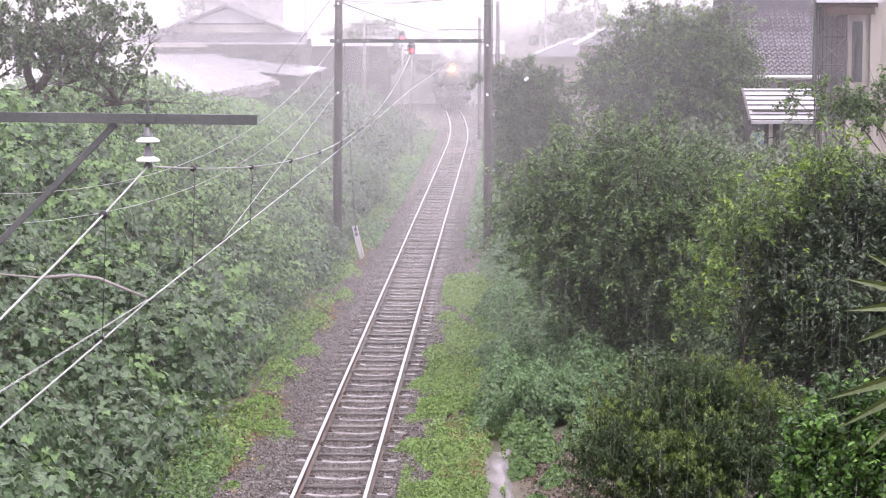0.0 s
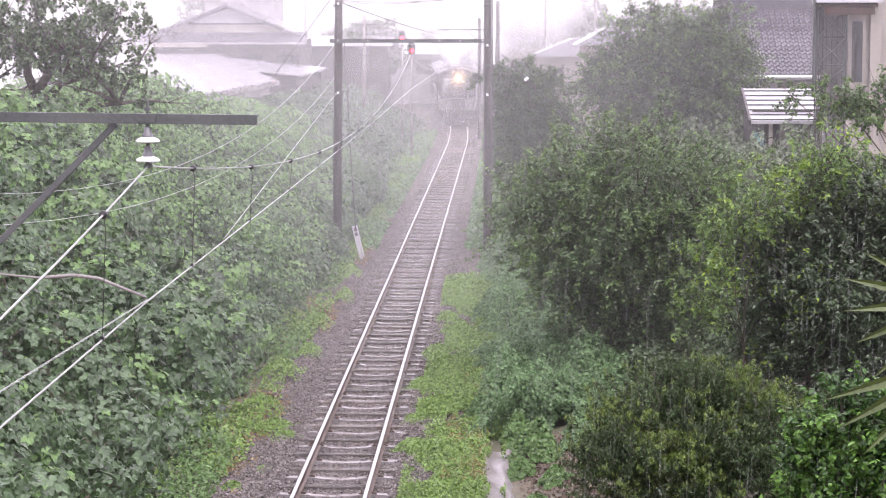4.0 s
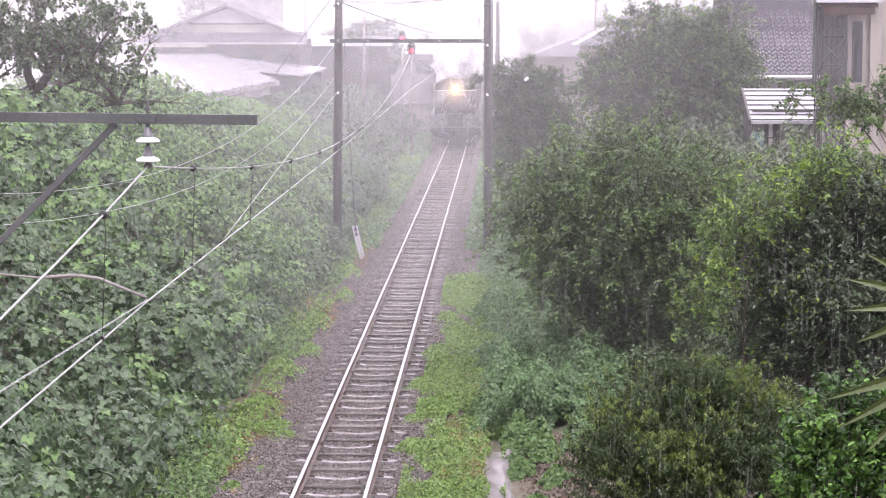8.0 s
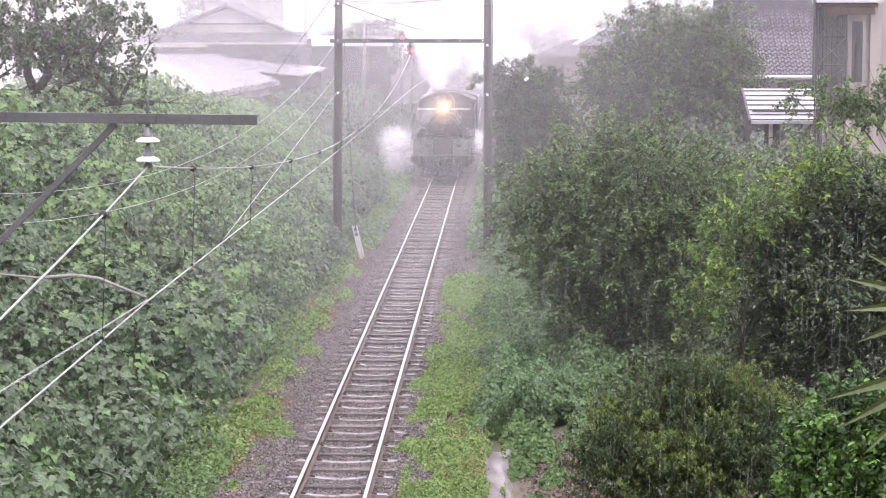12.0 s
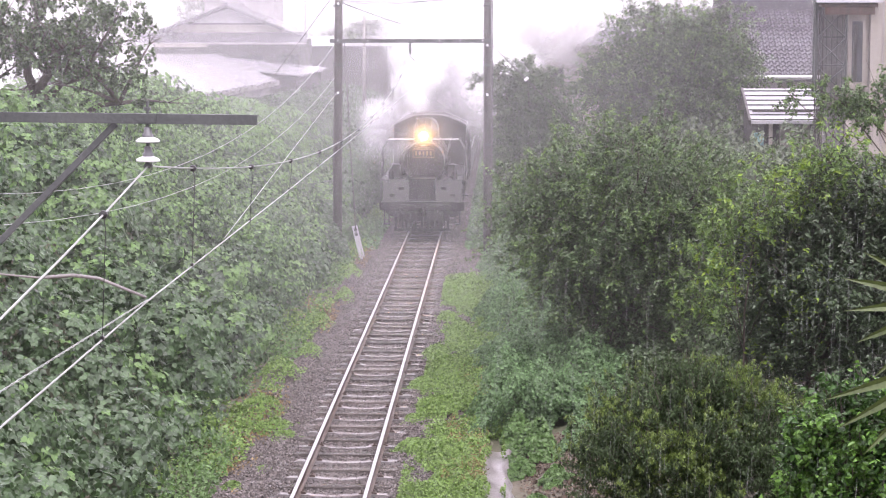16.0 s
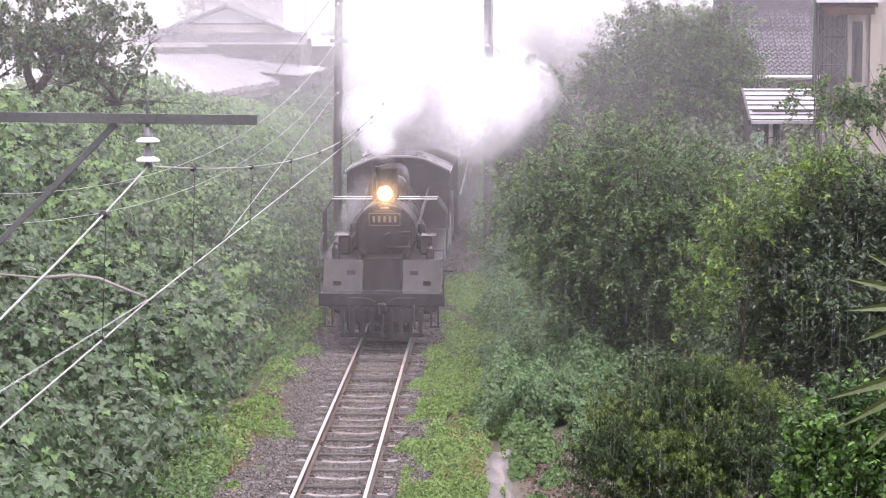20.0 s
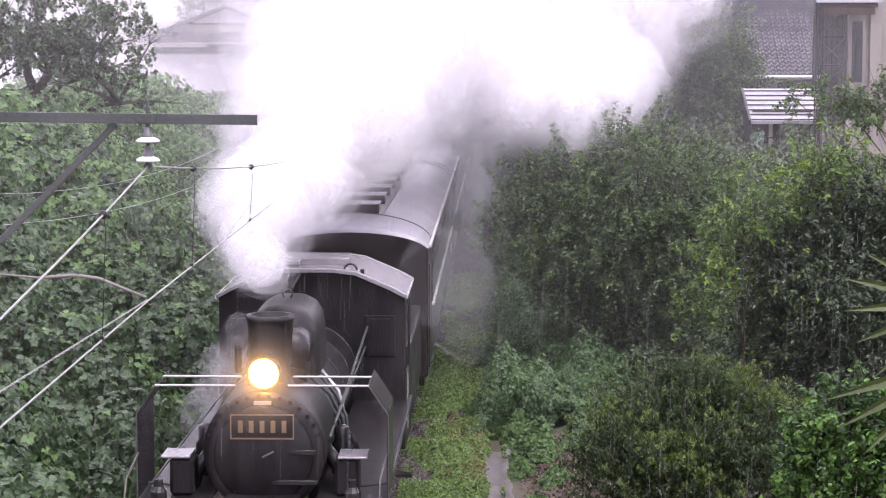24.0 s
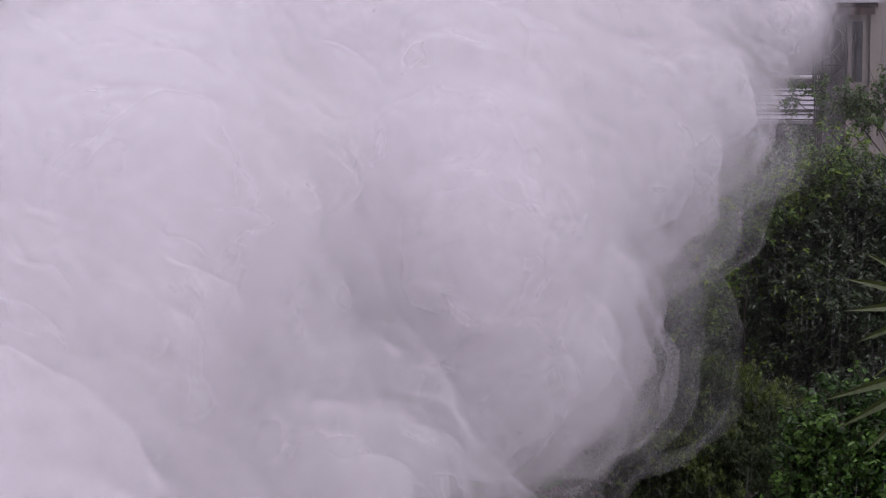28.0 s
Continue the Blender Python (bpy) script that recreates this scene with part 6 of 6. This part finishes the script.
def coach_mesh():
    c = thing("passenger_coach", "dark brown old coach with a wet grey roof", "coach", "coaches of the train")
    L = 19.4
    part("body", bx(-1.40, 1.40, 0, L, 0.95, 3.32, bevel=0.03), "coach", c)
    arc = [(1.43 * math.sin(a), 3.3 + 0.48 * (math.cos(a) - math.cos(radians(82))) / (1 - math.cos(radians(82)))) for a in [radians(82) * k / 9 for k in range(9, -10, -1)]]
    bm = bmesh.new()
    rows = [(-0.06, 0.66), (0.1, 0.76), (0.45, 0.89), (0.95, 0.975), (1.6, 1.0), (L - 1.6, 1.0), (L - 0.95, 0.975), (L - 0.45, 0.89), (L - 0.1, 0.76), (L + 0.06, 0.66)]
    rings = [[bm.verts.new((x, y, 3.3 + (z - 3.3) * k)) for x, z in arc] for y, k in rows]
    for r0, r1 in zip(rings, rings[1:]):
        for i in range(len(arc) - 1):
            bm.faces.new((r0[i], r1[i], r1[i + 1], r0[i + 1]))
    bm.faces.new(rings[0])
    bm.faces.new(rings[-1][::-1])
    bmesh.ops.recalc_face_normals(bm, faces=bm.faces)
    part("roof", bm, "coach_roof", c, "wet grey rounded roof", smooth=True)
    for y in (-0.09, L + 0.06):
        part("end_wall", prism([(x * 0.985, 3.28 + (z - 3.3) * 0.63) for x, z in arc], y, y + 0.03, "y"), "coach", c, "dark arched coach end")
    for y in (1.62, L - 1.65):
        part("roof_seam", prism([(x * 1.003, z + 0.012) for x, z in arc] + [(x, z - 0.02) for x, z in arc[::-1]], y, y + 0.03, "y"), "coach", c)
    for s in (-1, 1):
        part("gutter", bx(s * 1.43 - 0.02, s * 1.43 + 0.025, 0.1, L - 0.1, 3.3, 3.345), "white_line", c, "pale gutter line")
        part("roof_joint", bx(s * 0.5 - 0.008, s * 0.5 + 0.008, 1.65, L - 1.65, 3.728, 3.752), "coach", c)
        part("sole_bar", bx(s * 1.28 - 0.05, s * 1.28 + 0.05, 0, L, 0.8, 0.97), "black", c)
        for k in range(13):
            y = 1.9 + k * 1.22
            w = part("window", bx(s * 1.402 - 0.02, s * 1.402 + 0.02, y, y + 0.92, 2.08, 2.92, bevel=0.008), "coach", c)
            part("pane", bx(s * 1.417 - 0.012, s * 1.417 + 0.012, y + 0.06, y + 0.86, 2.14, 2.86), "pane", w)
            # the wet sill's sky reflection is put into a white colour
            part("sill", bx(s * 1.43 - 0.02, s * 1.43 + 0.025, y - 0.05, y + 0.97, 2.03, 2.07), "white_line", w, "sill with its wet reflection painted pale")
        for y in (0.55, L - 1.35):
            part("door", bx(s * 1.402 - 0.015, s * 1.402 + 0.015, y, y + 0.8, 1.05, 2.95, bevel=0.008), "coach", c)
    for k in range(8):
        y = 2.1 + k * 2.15
        v = part("roof_vent", bx(-0.42, 0.42, y - 0.3, y + 0.3, 3.7, 3.93, bevel=0.02), "coach", c, "dark box ventilator on the roof")
        part("vent_cover", bx(-0.44, 0.44, y - 0.33, y + 0.33, 3.93, 3.955, bevel=0.008), "coach_roof", v, "wet pale cover")
    g = bmesh.new()
    box(g, -0.5, 0.5, -0.3, 0.0, 1.1, 3.0, bevel=0.04)
    part("gangway", g, "black", c, "dark gangway bellows")
    part("end_door", bx(-0.4, 0.4, -0.33, -0.3, 1.15, 2.95, bevel=0.01), "coach", c)
    for y in (2.9, L - 2.9):
        b = part("bogie", bx(-1.0, 1.0, y - 1.5, y + 1.5, 0.45, 0.75, bevel=0.04), "black", c)
        for dy in (-1.1, 1.1):
            part("axle_wheels", lt([(0.4, -0.62), (0.43, -0.55), (0.43, -0.5), (0.08, -0.5), (0.08, 0.5), (0.43, 0.5), (0.43, 0.55), (0.4, 0.62)], "x", 20, (0, y + dy, 0.43)), "black", b)
    return c


ENGINE, DRIVERS, RODS = locomotive()
TENDER = tender()
COACHES = [coach_mesh()]
for k in range(3):
    COACHES.append(copy_thing(COACHES[0], Matrix.Identity(4)))

# ---- steam ----
SKIN = [(0.45, 0.34), (0.6, 0.27), (0.75, 0.2), (0.9, 0.14), (1.05, 0.09), (1.21, 0.05), (1.4, 0.026)]
for k, (_, alpha) in enumerate(SKIN):
    thin = k >= 3
    M["steam_%d" % k] = veil("steam", alpha, (0.992, 0.98, 0.994), scale=1.6 if thin else 1.1, low=0.1 if thin else 0.7, high=1.9 if thin else 1.3, detail=3.5, through=0.65)


def puff_mesh(seed, rough, material):
    """A soft billowing lump of unit size."""
    bm = bmesh.new()
    bmesh.ops.create_icosphere(bm, subdivisions=4, radius=1.0)
    o = Vector((seed * 3.1, seed * 1.7, seed * 5.3))
    for v in bm.verts:
        d = v.co.normalized()
        b = noise.noise(d * 1.3 + o) * 0.9 + noise.noise(d * 2.9 + o) * 0.5 + noise.noise(d * 6.0 + o) * 0.2
        v.co = d * (1.0 + rough * b)
    me = bpy.data.meshes.new("steam_puff")
    for f in bm.faces:
        f.smooth = True
    bm.to_mesh(me)
    bm.free()
    me.materials.append(M[material])
    return me


PUFFS = [[puff_mesh(7 * k + i, 0.3, "steam_%d" % k) for i in range(3)] for k in range(len(SKIN))]


def puff(parent, at, r, g, skins=range(7)):
    """One puff: skin within skin, thinner outwards."""
    for k in skins:
        o = new("steam_puff", PUFFS[k][g.randrange(3)])
        o.parent = parent
        o.location = at
        o.rotation_euler = (g.uniform(0, 6), g.uniform(0, 6), g.uniform(0, 6))
        q = r * SKIN[k][0]
        o.scale = (q * g.uniform(0.9, 1.15), q * g.uniform(0.9, 1.15), q * g.uniform(0.85, 1.05))


def plume_axis(s):
    """Centre and radius of the plume, s metres behind the chimney."""
    x = -0.3 * float(smoothstep(-0.6, 3.5, s)) + 7.5 * float(smoothstep(12, 64, s))
    z = 4.1 + 1.35 * (1 - math.exp(-s / 3.5)) + 0.05 * s
    r = 0.24 + 0.78 * (1 - math.exp(-s / 5.0)) + 0.047 * s
    return x, z, r


def steam():
    g = random.Random(11)
    p = thing("steam_plume", "billowing white steam trailing from the chimney", "steam")
    for k in range(9):
        puff(p, (-1.0 + g.uniform(-0.18, 0.18), 3.6 + 0.3 * k, 2.45 + 0.06 * k + g.uniform(-0.35, 0.35)), g.uniform(0.14, 0.24), g, (5, 6))
    s = 0.8
    while s < 3.6:
        x, z, r = plume_axis(s)
        for _ in range(3):
            a, q = g.uniform(0, 2 * math.pi), g.uniform(0.1, 0.55) * r
            puff(p, (x - 0.2 + q * math.cos(a), 2.5 + s + g.uniform(-0.2, 0.2), z + q * math.sin(a)), r * g.uniform(0.45, 0.72), g, range(3, 7))
        s += 0.3
    while s < 95:
        x, z, r = plume_axis(s)
        for _ in range(3):
            a = g.uniform(0, 2 * math.pi)
            q = g.uniform(0.1, 0.62) * r
            pr = r * g.uniform(0.38, 0.58)
            puff(p, (x + q * math.cos(a), 2.35 + s + g.uniform(-0.5, 0.5), z + q * math.sin(a) * 0.9), pr, g)
        s += 0.3 + 0.34 * r
    return p


def flank_mist(p):
    """Thin spray and steam dragged along the coaches' side."""
    g = random.Random(17)
    for k in range(36):
        o = new("flank_mist", FLANK[k % 2])
        o.parent = p
        o.location = (1.66 + 0.012 * k + g.uniform(-0.25, 0.25), 15.5 + 1.9 * k, 2.5 + 0.03 * k + g.uniform(-0.7, 0.7))
        o.rotation_euler = (g.uniform(-0.2, 0.2), g.uniform(0, 6), g.uniform(-0.1, 0.1))
        q = g.uniform(0.55, 0.85) + 0.008 * k
        o.scale = (q, 3.2 * q, q)


M["flank_mist"] = veil("flank_mist", 0.027, (0.97, 0.96, 0.98), scale=0.9, low=0.5, high=1.5)
FLANK = [puff_mesh(90 + k, 0.35, "flank_mist") for k in range(2)]
# shells added to imitate the glare round the headlamp
M["lamp_mist"] = veil("lit_mist", 0.008, (0.97, 0.96, 0.97), scale=2.0, low=0.8, high=1.2)


def lamp_mist(p):
    """Thin mist shells added round the headlamp to make its glare, lit by it."""
    for r in (0.22, 0.25, 0.28, 0.32, 0.36, 0.41, 0.47, 0.54, 0.62):
        bm = bmesh.new()
        bmesh.ops.create_icosphere(bm, subdivisions=4, radius=1.0)
        bmesh.ops.transform(bm, matrix=Matrix.LocRotScale((0, 1.15, 3.34), None, (r, r * 0.4, r)), verts=bm.verts)
        part("lit_mist", bm, "lamp_mist", p, smooth=True)


def front_mist():
    """Mist shells added ahead of the lamp as its glare, left behind close up."""
    p = thing("lamp_mist", "thin mist shells added ahead of the headlamp as its glare", "mist")
    for r in (0.3, 0.4, 0.52, 0.66, 0.82, 1.0, 1.25):
        bm = bmesh.new()
        bmesh.ops.create_icosphere(bm, subdivisions=4, radius=1.0)
        bmesh.ops.transform(bm, matrix=Matrix.LocRotScale((0, 0, 0), None, (r, r * 0.35, r)), verts=bm.verts)
        part("lit_mist", bm, "front_mist", p, smooth=True)
    return p


M["front_mist"] = veil("front_mist", 0.022, (0.97, 0.96, 0.97), scale=2.0, low=0.8, high=1.2)
PLUME = steam()
lamp_mist(PLUME)
flank_mist(PLUME)
FAR_HALO = front_mist()


def steam_roll(seed, n, size, r):
    """A loose heap of steam puffs that rolls on its own."""
    g = random.Random(seed)
    p = thing("steam_roll", "heap of white steam rolling beside the train", "steam", "rolling steam")
    for _ in range(n):
        puff(p, (g.uniform(-1, 1) * size, g.uniform(-1, 1) * size * 1.4, g.uniform(-1, 1) * size), r * g.uniform(0.6, 1.0), g)
    return p


# distance behind the engine's front, and the side and height reached at the end
ROLLS = [(steam_roll(51, 5, 0.65, 0.95), 14.5, -0.1, 5.9), (steam_roll(52, 5, 1.0, 1.3), 18.0, 0.4, 4.9), (steam_roll(53, 5, 1.1, 1.4), 21.5, 1.3, 5.4),
         (steam_roll(54, 5, 1.1, 1.4), 25.0, 1.6, 5.2), (steam_roll(55, 5, 1.2, 1.5), 29.0, 2.4, 6.1), (steam_roll(56, 6, 1.2, 1.5), 34.0, 2.9, 6.7), (steam_roll(57, 5, 0.75, 1.05), 16.0, -1.4, 4.7),
         (steam_roll(58, 6, 1.3, 1.5), 22.5, -1.4, 4.4), (steam_roll(59, 6, 1.3, 1.6), 32.0, -0.5, 4.6), (steam_roll(60, 7, 0.6, 1.0), 9.8, 1.0, 4.7)]
# steam left hanging over the first coaches
DRIFT = [(steam_roll(71, 6, 0.75, 1.0), 13.5, 0.5, 4.9), (steam_roll(72, 6, 0.9, 1.1), 18.5, 0.9, 5.1), (steam_roll(73, 6, 1.0, 1.2), 24.0, 1.3, 5.2), (steam_roll(74, 6, 1.1, 1.3), 30.0, 1.8, 5.4), (steam_roll(75, 6, 1.2, 1.4), 37.0, 2.6, 5.8),
         (steam_roll(76, 6, 0.5, 0.75), 10.5, 1.2, 4.7), (steam_roll(77, 7, 0.7, 0.9), 14.5, 1.8, 4.9), (steam_roll(78, 7, 0.8, 1.0), 19.0, 2.0, 4.9), (steam_roll(79, 7, 0.9, 1.1), 24.5, 2.3, 5.1)]
SIDE_STEAM = [(steam_roll(61, 7, 0.6, 0.8), -1), (steam_roll(62, 5, 0.45, 0.6), 1)]


# ---- rain: falling streaks ----
M["rain"] = veil("rain_streak", 0.038, (0.95, 0.94, 0.97), scale=0.5, low=0.8, high=1.2)


def rain():
    n, fall = 14000, 10.0
    x, y, z = rng.uniform(-13, 14, n), 15 + rng.random(n) * 47, rng.uniform(-1, 9, n)
    x, y, z = np.tile(x, 2), np.tile(y, 2), np.concatenate([z, z + fall])
    n *= 2
    ln, w = np.tile(rng.uniform(0.2, 0.55, n // 2), 2), np.tile(rng.uniform(0.0022, 0.0045, n // 2), 2)
    v = np.zeros((n, 6, 3))
    for k in range(3):
        a = 2 * math.pi * k / 3
        for j in range(2):
            v[:, k + 3 * j, 0] = x + w * math.cos(a) + 0.035 * j * ln
            v[:, k + 3 * j, 1] = y + w * math.sin(a)
            v[:, k + 3 * j, 2] = z + ln * j
    f = np.array([[0, 1, 4, 3], [1, 2, 5, 4], [2, 0, 3, 5]])
    ob = raw("rain_streaks", v.reshape(-1, 3), (np.arange(n)[:, None, None] * 6 + f[None]).reshape(-1, 4), "rain")
    return tagged(ob, "fine pale streaks of falling rain", "rain", kind="stuff")


RAIN = rain()

# ---- pieces of the track last ----
ballast()
sleepers(TRACK)


# ---- what moves ----
LAMP = [(0.0, 181.6), (2.5, 164.2), (5.5, 146.0), (8.0, 130.0), (10.0, 117.1), (12.0, 103.8), (14.5, 87.3), (16.0, 77.9), (18.0, 65.2), (20.0, 52.3), (21.5, 42.4), (23.5, 29.0), (24.0, 25.6), (24.5, 22.2), (25.0, 18.6), (26.0, 11.7), (27.0, 4.8), (28.0, -2.0)]


def front(t):
    """Where the engine's beam stands at t seconds."""
    return float(np.interp(t, [a for a, _ in LAMP], [b for _, b in LAMP])) - 1.57


def on_track(y, length):
    """The pose of a vehicle whose front is at y."""
    a, b = y + length * 0.15, y + length * 0.85
    xa, xb = float(track_x(a)), float(track_x(b))
    turn = math.atan2(-(xb - xa), b - a)
    return pose(xa - (xb - xa) / (b - a) * (a - y) - 0.04, y, 0, 0, 0, math.degrees(turn))


def motions():
    times = [a for a, _ in LAMP]
    walk(ENGINE, [(t, on_track(front(t), 10.4)) for t in times])
    walk(TENDER, [(t, on_track(front(t) + 10.65, 5.2)) for t in times])
    for k, c in enumerate(COACHES):
        walk(c, [(t, on_track(front(t) + 16.25 + k * 20.1, 19.4)) for t in times])
    walk(PLUME, [(t, pose(float(track_x(front(t) + 2.3)), front(t), 0)) for t in times])
    rows = []
    for t in times + [13.0, 17.0, 19.0, 21.0, 22.5]:
        k = float(smoothstep(15.0, 21.5, t))
        rows.append((t, pose(float(track_x(front(t) + 1.0)) - 0.6 * k, front(t) + 1.05 + 8.0 * k, 3.34 + 1.8 * k)))
    walk(FAR_HALO, sorted(rows, key=lambda row: row[0]))
    for roll, s, x, z in ROLLS:
        rows = []
        for t in [q for q in times if q < 23.4] + [23.5, 24.0, 25.0, 25.7, 26.3, 26.8, 27.3, 27.7, 28.0]:
            ax, az, _ = plume_axis(s - 2.3)
            ax = min(ax, 0.9)
            k = float(smoothstep(25.0, 28.3, t)) * 1.02
            rows.append((t, pose(float(track_x(front(t) + s)) + ax + 0.3 + (x + 0.2 - ax - 0.3) * k ** 2.5 + 0.06 * max(0.0, s - 13) * k ** 5, front(t) + s, az + (z - az) * k, 25 * k, 30 * k, 0)))
        walk(roll, rows)
    for roll, s, x, z in DRIFT:
        rows = [(t, pose(float(track_x(front(t) + s)) + x, front(t) + s, z, 0, 2 * t, 3 * t)) for t in times if t < 21.6]
        still = front(21.5) + s
        for t in (22.5, 23.5, 24.5, 25.5, 26.5, 28.0):
            q = t - 21.5
            rows.append((t, pose(x + 1.0 * q, still - 5.0 * (1 - math.exp(-q / 1.2)), z + 0.4 * q, 0, 2 * t, 3 * t)))
        walk(roll, rows)
    for puffs, side in SIDE_STEAM:
        rows = []
        for t, x, s, z in ((0.0, 0, 18, 2.2), (8.4, 0, 18, 2.2), (9.3, 1.5, 5, 1.0), (10.5, 1.8, 4.5, 1.0), (12.0, 1.9, 5.5, 1.1), (13.5, 2.2, 8, 1.6), (15.0, 2.2, 11, 2.4), (16.5, 1.2, 15, 3.2), (18.0, 0, 19, 2.3), (28.0, 0, 19, 2.3)):
            rows.append((t, pose(float(track_x(front(t) + s)) + side * x, front(t) + s, z, 0, 0, 4 * t)))
        for t in (2.5, 5.5, 7.0, 20.0, 21.5, 23.5, 25.0, 26.5):
            s = 18 if t < 9 else 19
            rows.append((t, pose(float(track_x(front(t) + s)), front(t) + s, 2.25, 0, 0, 4 * t)))
        walk(puffs, sorted(rows, key=lambda row: row[0]))
    rows = []
    for k in range(28):
        rows += [(k, pose(0, 0, 0)), (k + 29 / 30, pose(0, 0, -10 * 29 / 30))]
    walk(RAIN, rows + [(28.0, pose(0, 0, 0))])
    n = int(28 / 0.14)
    for w, r in [(d, 0.7) for d in DRIVERS]:
        walk(w, [(28 * k / n, pose(w.location.x, w.location.y, r, math.degrees((front(28 * k / n) - front(0)) / r))) for k in range(n + 1)])
    for s, rod in RODS:
        rows = []
        for k in range(n + 1):
            a = (front(28 * k / n) - front(0)) / 0.7 + (math.pi / 2 if s > 0 else 0)
            rows.append((28 * k / n, pose(0, 5.5 + 0.28 * math.cos(a), 0.7 + 0.28 * math.sin(a))))
        walk(rod, rows)


motions()
